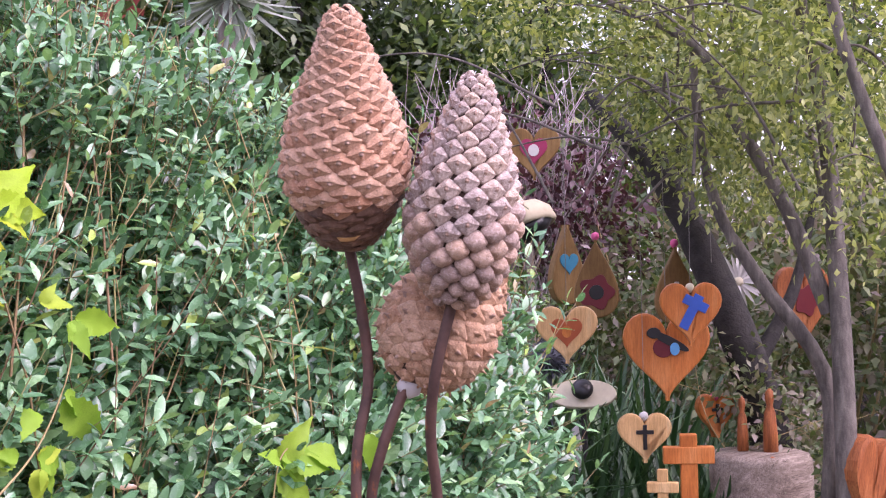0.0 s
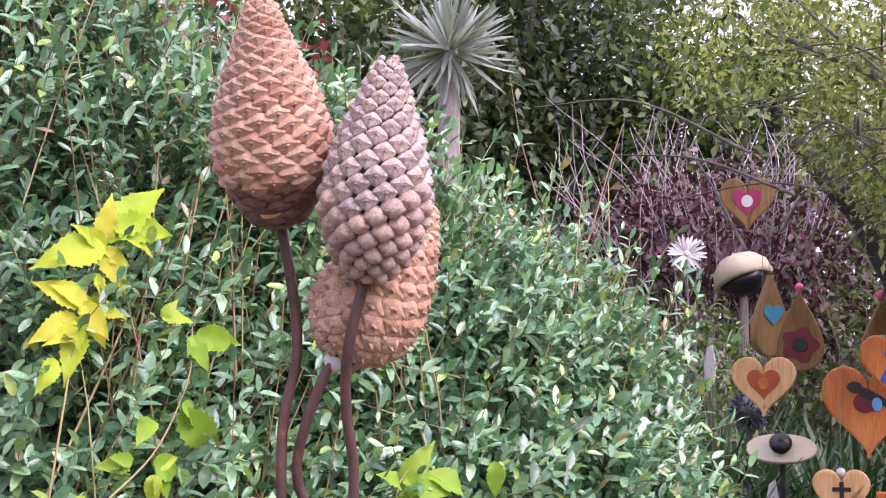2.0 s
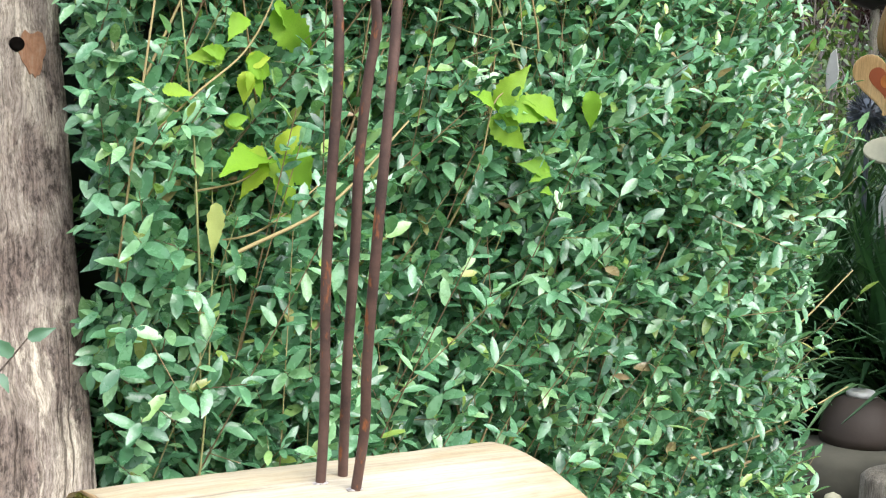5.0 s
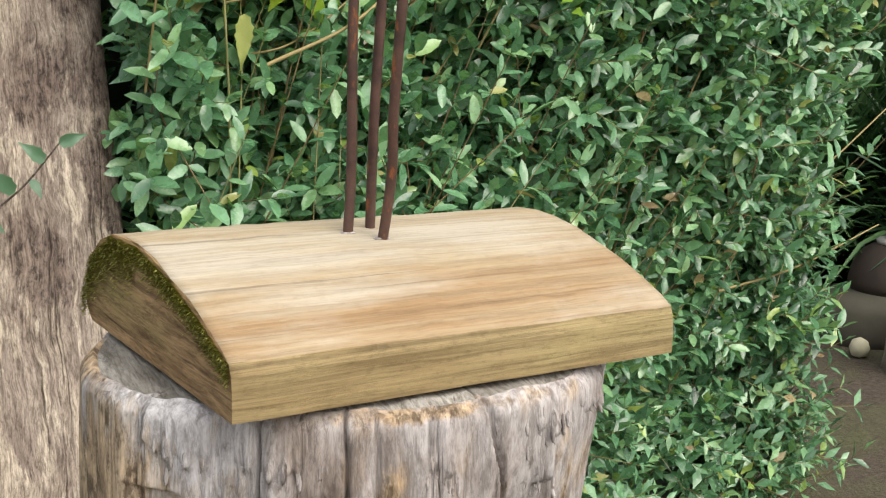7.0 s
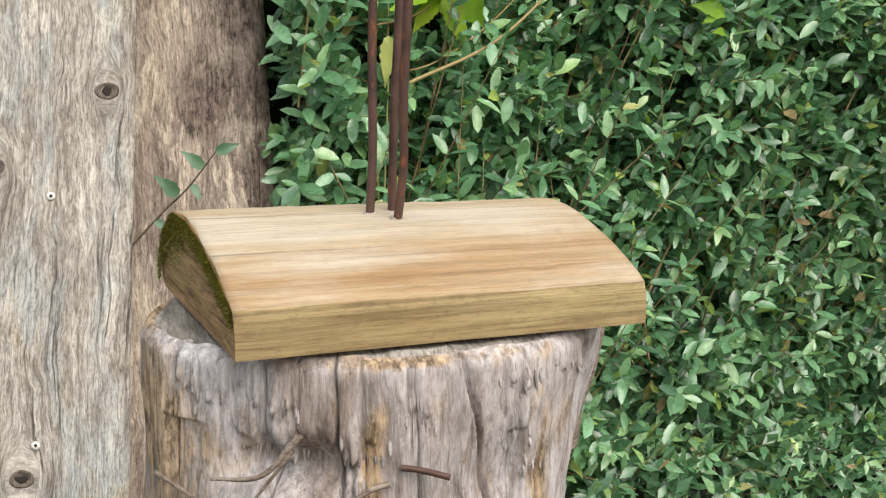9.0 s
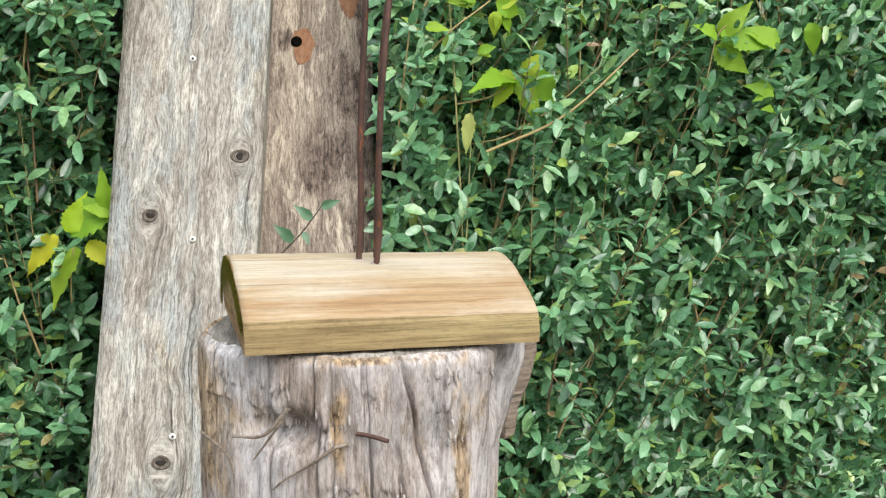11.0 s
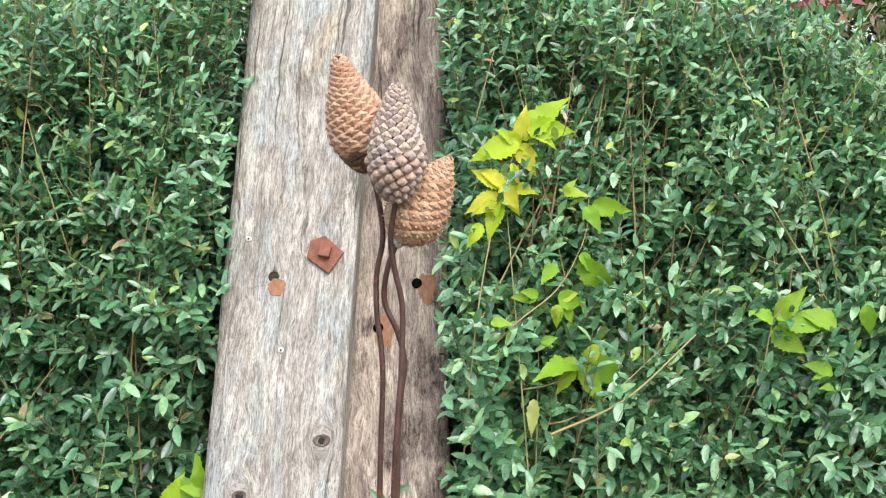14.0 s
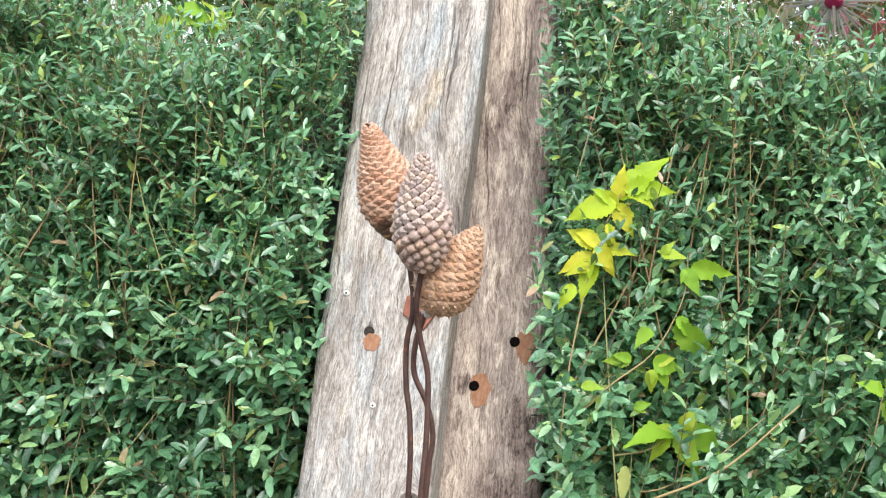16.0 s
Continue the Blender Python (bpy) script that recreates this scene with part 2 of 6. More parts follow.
def wood_material(name, stops, along="z", fine=1.0, bump=0.6, rough=0.8, stain=None, stain_at=(0.55, 0.75), tint=None, crack=0.6, grain=0.75, run=1.0, knots=(), patches=(), warp=0.0, flake=None):
    """Wood with its grain along one axis of the object: broad patches, streaks, fine fibres and drying cracks.
    The grain flows round the knots (x, z, radius)."""
    n = Nodes(name, rough, spec=0.25)
    flow = n.coord.outputs["Object"]

    def calc(op, p, q=None):
        m = n.t.nodes.new("ShaderNodeMath")
        m.operation = op
        for sock, v in zip(m.inputs, (p, q)):
            if isinstance(v, (int, float)):
                sock.default_value = v
            elif v is not None:
                n.link(v, sock)
        return m.outputs[0]

    for kx, kz, kr in knots:
        sep, com = n.t.nodes.new("ShaderNodeSeparateXYZ"), n.t.nodes.new("ShaderNodeCombineXYZ")
        n.link(flow, sep.inputs[0])
        dx, dz = calc("SUBTRACT", sep.outputs[0], kx), calc("MULTIPLY", calc("SUBTRACT", sep.outputs[2], kz), 0.55)
        d2 = calc("MAXIMUM", calc("ADD", calc("MULTIPLY", dx, dx), calc("MULTIPLY", dz, dz)), kr * kr)
        n.link(calc("ADD", calc("MULTIPLY", dx, calc("SUBTRACT", 1.0, calc("DIVIDE", kr * kr, d2))), kx), com.inputs[0])
        n.link(sep.outputs[1], com.inputs[1]).link(sep.outputs[2], com.inputs[2])
        flow = com.outputs[0]

    if warp:
        sep, com = n.t.nodes.new("ShaderNodeSeparateXYZ"), n.t.nodes.new("ShaderNodeCombineXYZ")
        n.link(flow, sep.inputs[0])
        sway = calc("ADD", calc("MULTIPLY", calc("SUBTRACT", n.noise(4.5, 3, 0.5), 0.5), warp), calc("MULTIPLY", calc("SUBTRACT", n.noise(24, 3, 0.5), 0.5), warp * 0.16))
        n.link(calc("ADD", sep.outputs[0], sway), com.inputs[0])
        n.link(sep.outputs[1], com.inputs[1]).link(sep.outputs[2], com.inputs[2])
        flow = com.outputs[0]

    def slow(q):
        m = n.t.nodes.new("ShaderNodeMapping")
        m.inputs["Scale"].default_value = {"x": (q, 1, 1), "y": (1, q, 1), "z": (1, 1, q)}[along]
        n.link(flow, m.inputs["Vector"])
        return m.outputs[0]

    patch = n.noise(7, 5, 0.6, slow(0.4))
    streak = n.noise(40 * fine, 7, 0.72, slow(0.13 * run), 0.4)
    fibre = n.noise(360 * fine, 6, 0.78, slow(0.08 * run), 0.5)
    thread = n.noise(150 * fine, 5, 0.75, slow(0.05 * run), 0.5)
    cracks = n.noise(80 * fine, 4, 0.65, slow(0.016 * run), 0.8)
    base = calc("ADD", calc("MULTIPLY", streak, 0.5), calc("MULTIPLY", patch, 0.5))
    c = n.ramp(calc("ADD", calc("MULTIPLY", base, 2.2), -0.6), *stops)
    if tint:
        t_ = n.ramp(n.noise(14, 5, 0.65, slow(0.3)), (0.48, (0, 0, 0)), (0.64, (0.75, 0.75, 0.75)))
        c = n.mix(t_, c, tint)
    if flake:
        c = n.mix(n.ramp(n.noise(26, 7, 0.72, slow(0.22), 0.6), (0.53, (0, 0, 0)), (0.58, (0.8, 0.8, 0.8))), c, flake)
    if stain:
        s = n.ramp(n.noise(9.0, 6, 0.68, slow(0.5)), (stain_at[0], (0, 0, 0)), (stain_at[1], (0.85, 0.85, 0.85)))
        for px, pz, rx, rz in patches:
            sep = n.t.nodes.new("ShaderNodeSeparateXYZ")
            n.link(n.coord.outputs["Object"], sep.inputs[0])
            ex, ez = calc("DIVIDE", calc("SUBTRACT", sep.outputs[0], px), rx), calc("DIVIDE", calc("SUBTRACT", sep.outputs[2], pz), rz)
            d = calc("SQRT", calc("ADD", calc("MULTIPLY", ex, ex), calc("MULTIPLY", ez, ez)))
            d = calc("ADD", d, calc("MULTIPLY", calc("SUBTRACT", n.noise(34, 6, 0.7, slow(0.4)), 0.5), 3.2))
            s = n.mix(1.0, s, n.ramp(d, (0.55, (0.85, 0.85, 0.85)), (1.15, (0, 0, 0))), "LIGHTEN")
        c = n.mix(s, c, stain)
        pits = n.ramp(n.noise(110, 5, 0.7, slow(0.45)), (0.40, (0.25, 0.22, 0.2)), (0.47, (1, 1, 1)), (0.6, (1.5, 1.45, 1.4)))
        c = n.mix(calc("MULTIPLY", s, 0.9), c, n.mix(1.0, c, pits, "MULTIPLY"))
    c = n.mix(grain * 0.8, c, n.ramp(fibre, (0.41, (0.36, 0.33, 0.30)), (0.49, (0.95, 0.95, 0.95)), (0.59, (1.4, 1.4, 1.4))), "MULTIPLY")
    c = n.mix(grain * 0.7, c, n.ramp(thread, (0.40, (0.5, 0.47, 0.45)), (0.5, (1.0, 1.0, 1.0)), (0.60, (1.2, 1.2, 1.2))), "MULTIPLY")
    c = n.mix(crack, c, n.ramp(cracks, (0.35, (0.16, 0.135, 0.12)), (0.385, (1, 1, 1))), "MULTIPLY")
    c = n.mix(grain * 0.6, c, n.ramp(n.noise(420 * fine, 4, 0.75, slow(0.4)), (0.36, (0.45, 0.42, 0.4)), (0.46, (1, 1, 1)), (0.62, (1.15, 1.15, 1.15))), "MULTIPLY")
    n.color(c)
    hgt = n.mix(0.5, n.mix(0.5, fibre, thread), n.ramp(cracks, (0.33, (0, 0, 0)), (0.42, (1, 1, 1))))
    n.bump(hgt, bump, 0.004)
    return n.mat


M = {}
M["leaf"] = leaf_material("hedge_leaf", [(0.0, (0.052, 0.135, 0.068)), (0.35, (0.132, 0.312, 0.155)), (0.7, (0.235, 0.475, 0.25)), (0.94, (0.345, 0.585, 0.27)), (0.985, (0.44, 0.60, 0.13)), (0.998, (0.50, 0.33, 0.21))], 0.24, 0.25, True, 1.0)
M["sprig_leaf"] = leaf_material("sprig_leaf", [(0.0, (0.06, 0.15, 0.085)), (1.0, (0.13, 0.27, 0.14))], 0.3, 0.25)
# dark leaf green put in as the shade deep inside the hedge
M["leaf_shade"] = leaf_material("inner_shade", [(0.0, (0.014, 0.032, 0.016)), (1.0, (0.03, 0.06, 0.03))], 0.5, 0.08)
M["yellow_leaf"] = leaf_material("yellow_leaf", [(0.0, (0.68, 0.66, 0.05)), (0.35, (0.68, 0.68, 0.05)), (0.65, (0.50, 0.65, 0.035)), (1.0, (0.38, 0.58, 0.03))], 0.5, 0.4, False, 0.3)
M["lime_leaf"] = leaf_material("lime_leaf", [(0.0, (0.32, 0.55, 0.04)), (0.5, (0.25, 0.47, 0.045)), (1.0, (0.47, 0.60, 0.055))], 0.5, 0.4, False, 0.3)
M["pale_leaf"] = leaf_material("pale_hanging_leaf", [(0.0, (0.50, 0.58, 0.16)), (1.0, (0.56, 0.60, 0.20))], 0.5, 0.4, False, 0.3)
M["tree_leaf"] = leaf_material("tree_leaf", [(0.0, (0.12, 0.17, 0.045)), (0.5, (0.26, 0.32, 0.085)), (1.0, (0.62, 0.64, 0.23))], 0.45, 0.45)
M["dark_tree_leaf"] = leaf_material("dark_tree_leaf", [(0.0, (0.05, 0.10, 0.03)), (0.6, (0.12, 0.20, 0.05)), (1.0, (0.30, 0.36, 0.11))], 0.45, 0.4)
M["evergreen_leaf"] = leaf_material("evergreen_leaf", [(0.0, (0.025, 0.055, 0.018)), (0.6, (0.06, 0.11, 0.03)), (1.0, (0.15, 0.20, 0.06))], 0.5, 0.25)
M["shrub_leaf"] = leaf_material("shrub_leaf", [(0.0, (0.09, 0.15, 0.05)), (0.45, (0.16, 0.205, 0.075)), (0.75, (0.25, 0.23, 0.14)), (1.0, (0.40, 0.31, 0.31))], 0.5, 0.4)
M["maroon_leaf"] = leaf_material("maroon_leaf", [(0.0, (0.05, 0.014, 0.022)), (1.0, (0.13, 0.04, 0.05))], 0.45, 0.2)
M["red_leaf"] = leaf_material("red_leaf", [(0.0, (0.20, 0.03, 0.045)), (1.0, (0.42, 0.11, 0.13))], 0.5, 0.3)
M["grass"] = leaf_material("strap_leaf", [(0.0, (0.02, 0.065, 0.022)), (0.6, (0.05, 0.135, 0.045)), (1.0, (0.12, 0.23, 0.085))], 0.45, 0.2)
M["palm_leaf"] = leaf_material("palm_leaf", [(0.0, (0.20, 0.25, 0.21)), (1.0, (0.40, 0.45, 0.40))], 0.45, 0.3)
n = Nodes("twig_bark", 0.75)
n.color(n.ramp(n.island(), (0.0, (0.18, 0.11, 0.06)), (0.5, (0.33, 0.23, 0.11)), (0.8, (0.32, 0.31, 0.12)), (1.0, (0.48, 0.40, 0.23))))
M["twig"] = n.mat
n = Nodes("purple_grey_twig", 0.85)
n.color(n.ramp(n.noise(25, 4, 0.7), (0.3, (0.26, 0.20, 0.215)), (0.7, (0.55, 0.47, 0.49))))
M["purple_twig"] = n.mat
n = Nodes("grey_bark", 0.85)
n.color(n.ramp(n.noise(30, 5, 0.7, n.mapped((1, 1, 0.25))), (0.3, (0.045, 0.04, 0.034)), (0.5, (0.12, 0.105, 0.09)), (0.7, (0.22, 0.20, 0.17)))).bump(n.noise(60, 5), 0.6, 0.006)
M["bark"] = n.mat
n = Nodes("dark_bark", 0.9)
n.color(n.ramp(n.noise(20, 5, 0.7), (0.3, (0.012, 0.011, 0.011)), (0.75, (0.05, 0.045, 0.04)))).bump(n.noise(35, 5), 0.8, 0.01)
M["dark_bark"] = n.mat
n = Nodes("palm_bark", 0.9)
n.color(n.ramp(n.noise(40, 5, 0.7, n.mapped((1, 1, 0.3))), (0.3, (0.19, 0.165, 0.145)), (0.7, (0.38, 0.34, 0.31)))).bump(n.noise(50, 5), 0.7, 0.01)
M["palm_bark"] = n.mat
M["pine"] = wood_material("cut_pine", [(0.14, (0.202, 0.106, 0.046)), (0.34, (0.304, 0.193, 0.101)), (0.55, (0.377, 0.285, 0.175)), (0.85, (0.442, 0.377, 0.276))], "x", 0.75, 0.2, 0.6, tint=(0.46, 0.405, 0.33), crack=0.45, grain=0.28, run=0.35)
# darker, yellower pine for the block's front face
M["pine_front"] = wood_material("darker_front_pine", [(0.15, (0.138, 0.0874, 0.0414)), (0.36, (0.267, 0.189, 0.092)), (0.6, (0.359, 0.276, 0.143)), (0.85, (0.423, 0.359, 0.202))], "x", 0.6, 0.4, 0.7, tint=(0.36, 0.29, 0.14), crack=0.4, grain=0.55, run=0.35)
M["end_grain"] = wood_material("brown_end_grain", [(0.15, (0.24, 0.145, 0.075)), (0.5, (0.38, 0.245, 0.13)), (0.85, (0.48, 0.33, 0.19))], "y", 0.6, 0.6, 0.85, tint=(0.24, 0.2, 0.08))
M["stump"] = wood_material("weathered_stump", [(0.08, (0.092, 0.069, 0.0552)), (0.30, (0.267, 0.216, 0.189)), (0.52, (0.432, 0.396, 0.391)), (0.85, (0.644, 0.621, 0.63))], "z", 0.5, 0.9, stain=(0.38, 0.275, 0.17), stain_at=(0.53, 0.63), tint=(0.53, 0.50, 0.515), crack=0.45, grain=0.65, run=2.4, patches=[(0.087, 0.89, 0.012, 0.10), (0.0, 0.984, 0.06, 0.005), (-0.155, 0.93, 0.014, 0.08), (-0.03, 0.915, 0.010, 0.05)])
M["nub"] = wood_material("pale_fibre", [(0.15, (0.24, 0.20, 0.185)), (0.5, (0.40, 0.365, 0.36)), (0.85, (0.56, 0.535, 0.53))], "z", 1.0, 0.5, tint=(0.40, 0.34, 0.29))
M["root"] = wood_material("dead_root", [(0.2, (0.12, 0.09, 0.07)), (0.5, (0.23, 0.185, 0.15)), (0.8, (0.38, 0.32, 0.27))], "x", 1.0, 0.5)
M["knot"] = wood_material("knot_wood", [(0.2, (0.06, 0.048, 0.04)), (0.5, (0.15, 0.125, 0.105)), (0.8, (0.28, 0.25, 0.21))], "y", 1.0, 0.9)
M["stump_top"] = wood_material("cut_stump_top", [(0.15, (0.147, 0.129, 0.11)), (0.5, (0.304, 0.285, 0.258)), (0.85, (0.414, 0.396, 0.368))], "y", 0.8, 0.6)
n = Nodes("rusty_rod", 0.55, 0.35)
n.color(n.mix(n.ramp(n.noise(130, 5, 0.65, n.mapped((1, 1, 0.4))), (0.60, (0, 0, 0)), (0.68, (1, 1, 1))), n.ramp(n.noise(40, 5, 0.7), (0.3, (0.05, 0.028, 0.024)), (0.7, (0.14, 0.075, 0.058))), (0.27, 0.095, 0.035))).bump(n.noise(500, 3), 0.3, 0.001)
M["rod"] = n.mat
n = Nodes("rust", 0.85, 0.2)
n.color(n.ramp(n.noise(45, 6, 0.7), (0.25, (0.12, 0.045, 0.03)), (0.55, (0.25, 0.10, 0.065)), (0.8, (0.36, 0.18, 0.12)))).bump(n.noise(160, 5), 0.5, 0.002)
M["rust"] = n.mat
n = Nodes("rust_stain", 0.8)
n.color(n.ramp(n.noise(170, 6, 0.75, n.mapped((1, 1, 0.35))), (0.3, (0.14, 0.07, 0.04)), (0.5, (0.27, 0.125, 0.06)), (0.75, (0.32, 0.22, 0.15)))).bump(n.noise(200, 4), 0.4, 0.001)
M["stain"] = n.mat
n = Nodes("hole_dark", 0.95)
n.color(n.ramp(n.noise(80, 3), (0.3, (0.012, 0.01, 0.009)), (0.8, (0.04, 0.03, 0.025))))
M["hole"] = n.mat
# near-black that stands for the shade inside a hole
n = Nodes("hole_shade_black", 1.0, spec=0.0)
n.color(n.ramp(n.noise(90, 3), (0.3, (0.003, 0.0025, 0.002)), (0.8, (0.010, 0.008, 0.007))))
M["hole_shade"] = n.mat


def cone_material(name, dark, mid, light, dust, dusty=0.5):
    """Cone scales: tone by piece, dirty grain in each, pale dust and dark specks; object space is one scale across."""
    n = Nodes(name, 0.5, spec=0.4)
    tone = n.ramp(n.each(), (0.0, dark), (0.45, mid), (1.0, light))
    grain = n.noise(4, 8, 0.75)
    c = n.mix(0.75, tone, n.ramp(grain, (0.36, (0.45, 0.38, 0.34)), (0.48, (0.96, 0.95, 0.94)), (0.62, (1.25, 1.25, 1.25))), "MULTIPLY")
    c = n.mix(n.ramp(n.noise(8, 7, 0.78, None, 0.5), (0.52, (0, 0, 0)), (0.64, (dusty,) * 3)), c, dust)
    c = n.mix(0.8, c, n.ramp(n.noise(13, 6, 0.75), (0.37, (0.25, 0.18, 0.16)), (0.42, (1, 1, 1))), "MULTIPLY")
    n.color(c).bump(n.noise(9, 8, 0.78), 0.8, 0.0016)
    return n.mat


M["cone_a"] = cone_material("orange_brown_cone_scale", (0.41, 0.205, 0.115), (0.53, 0.305, 0.19), (0.60, 0.39, 0.265), (0.68, 0.54, 0.44), 0.5)
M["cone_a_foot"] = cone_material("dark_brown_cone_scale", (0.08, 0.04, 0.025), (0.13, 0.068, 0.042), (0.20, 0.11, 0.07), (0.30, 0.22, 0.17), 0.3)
M["cone_b"] = cone_material("grey_brown_cone_scale", (0.30, 0.21, 0.175), (0.41, 0.305, 0.26), (0.53, 0.36, 0.25), (0.70, 0.62, 0.58), 0.7)
M["cone_b_top"] = cone_material("pale_grey_cone_scale", (0.38, 0.295, 0.255), (0.48, 0.39, 0.35), (0.56, 0.43, 0.33), (0.76, 0.70, 0.66), 0.8)
M["cone_c"] = cone_material("tan_cone_scale", (0.40, 0.215, 0.115), (0.50, 0.30, 0.18), (0.56, 0.37, 0.24), (0.68, 0.54, 0.42), 0.45)

# brown core, coloured dark so its gaps read as shade between scales
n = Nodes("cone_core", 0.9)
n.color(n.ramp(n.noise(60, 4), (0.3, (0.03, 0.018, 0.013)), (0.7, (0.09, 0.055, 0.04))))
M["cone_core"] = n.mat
n = Nodes("umbo", 0.7)
n.color(n.ramp(n.noise(200, 3), (0.3, (0.20, 0.125, 0.09)), (0.7, (0.40, 0.27, 0.2))))
M["umbo"] = n.mat
n = Nodes("soil", 0.95)
n.color(n.mix(n.ramp(n.noise(3, 6, 0.65), (0.45, (0, 0, 0)), (0.62, (1, 1, 1))), n.ramp(n.noise(60, 6, 0.7), (0.3, (0.045, 0.034, 0.025)), (0.7, (0.15, 0.115, 0.085))), n.ramp(n.noise(90, 5, 0.7), (0.3, (0.05, 0.06, 0.025)), (0.7, (0.16, 0.15, 0.08))))).bump(n.noise(120, 6), 0.8, 0.02)
M["soil"] = n.mat
n = Nodes("moss", 0.95, spec=0.1)
n.color(n.ramp(n.island(), (0.0, (0.15, 0.155, 0.028)), (0.6, (0.31, 0.295, 0.065)), (1.0, (0.46, 0.42, 0.15))))
M["moss"] = n.mat
M["heart"] = wood_material("varnished_heart", [(0.2, (0.36, 0.105, 0.022)), (0.5, (0.52, 0.17, 0.04)), (0.8, (0.62, 0.25, 0.08))], "z", 0.5, 0.1, 0.4, grain=0.3, crack=0.1)
M["heart_dark"] = wood_material("weathered_red_wood", [(0.2, (0.20, 0.06, 0.02)), (0.5, (0.31, 0.10, 0.032)), (0.8, (0.40, 0.16, 0.06))], "z", 0.6, 0.3, 0.5, grain=0.5, crack=0.3)
M["pale_wood"] = wood_material("pale_carved_wood", [(0.2, (0.46, 0.26, 0.10)), (0.5, (0.60, 0.37, 0.16)), (0.8, (0.68, 0.47, 0.24))], "z", 0.5, 0.1, 0.45, grain=0.3, crack=0.1)
M["ochre_wood"] = wood_material("ochre_board", [(0.2, (0.12, 0.066, 0.018)), (0.5, (0.19, 0.108, 0.035)), (0.8, (0.25, 0.155, 0.06))], "z", 0.5, 0.1, 0.55, grain=0.3, crack=0.1)
M["grey_wood"] = wood_material("grey_driftwood", [(0.2, (0.09, 0.075, 0.06)), (0.5, (0.2, 0.175, 0.145)), (0.8, (0.31, 0.28, 0.24))], "z", 1.2, 0.6, 0.8)


def paint(name, rgb, rough=0.45, metal=0.0):
    n = Nodes(name, rough, metal)
    n.color(n.mix(n.ramp(n.noise(40, 4), (0.35, (0.0,) * 3), (0.75, (0.3,) * 3)), rgb, tuple(c * 0.55 for c in rgb)))
    n.bump(n.noise(120, 3), 0.15, 0.002)
    return n.mat


M["red"] = paint("dark_red_paint", (0.14, 0.008, 0.014))
M["crimson"] = paint("crimson_paint", (0.28, 0.016, 0.07))
M["orange"] = paint("orange_paint", (0.36, 0.075, 0.015))
M["blue"] = paint("blue_paint", (0.03, 0.10, 0.45))
M["sky_blue"] = paint("light_blue_paint", (0.10, 0.38, 0.7))
M["teal"] = paint("teal_paint", (0.02, 0.2, 0.32))
M["black"] = paint("black_paint", (0.012, 0.012, 0.014), 0.35)
M["white"] = paint("white_paint", (0.52, 0.50, 0.48), 0.55)
M["pink"] = paint("pink_knot", (0.75, 0.12, 0.3), 0.6)
M["cream"] = paint("cream_paint", (0.58, 0.53, 0.38), 0.7)
M["straw"] = paint("weathered_straw", (0.42, 0.37, 0.25), 0.8)
M["screw"] = paint("zinc_screw", (0.72, 0.71, 0.66), 0.4, 0.3)
M["string"] = paint("twine", (0.2, 0.19, 0.17), 0.8)
M["grey_metal"] = paint("grey_metal", (0.13, 0.14, 0.17), 0.45, 0.6)
M["stone"] = paint("mossy_stone", (0.10, 0.09, 0.068), 0.9)
M["pottery"] = paint("brown_pottery", (0.055, 0.038, 0.03), 0.7)

# ---- ground ----
def ground_height(x, y):
    return 0.02 * noise.noise((x * 0.7, y * 0.7, 3.0)) + 0.012 * noise.noise((x * 3, y * 3, 9.0))


axis = np.concatenate([-np.geomspace(80, 3.2, 24), np.linspace(-3, 7, 81), np.geomspace(7.4, 90, 24)])
gv = [(x, y, ground_height(x, y)) for y in axis for x in axis]
gn = len(axis)
gq = [(j * gn + i, j * gn + i + 1, (j + 1) * gn + i + 1, (j + 1) * gn + i) for j in range(gn - 1) for i in range(gn - 1)]
ground = new("ground", mesh_of("ground", gv, gq))
ground.data.materials.append(M["soil"])
tagged(ground, "bare brown garden soil with leaf litter", "ground", kind="structure")

# ---- two old railway sleepers leaning back side by side ----
LEAN = 0.351


def leaning(x0, y0, side):
    """The pose of a timber's front face at the ground, leaning back and to the side."""
    zl = Vector((side, LEAN, 1)).normalized()
    yl = Vector((0, 1, -LEAN))
    yl = (yl - yl.dot(zl) * zl).normalized()
    xl = yl.cross(zl)
    return Matrix.Translation((x0, y0, 0)) @ Matrix((xl, yl, zl)).transposed().to_4x4()


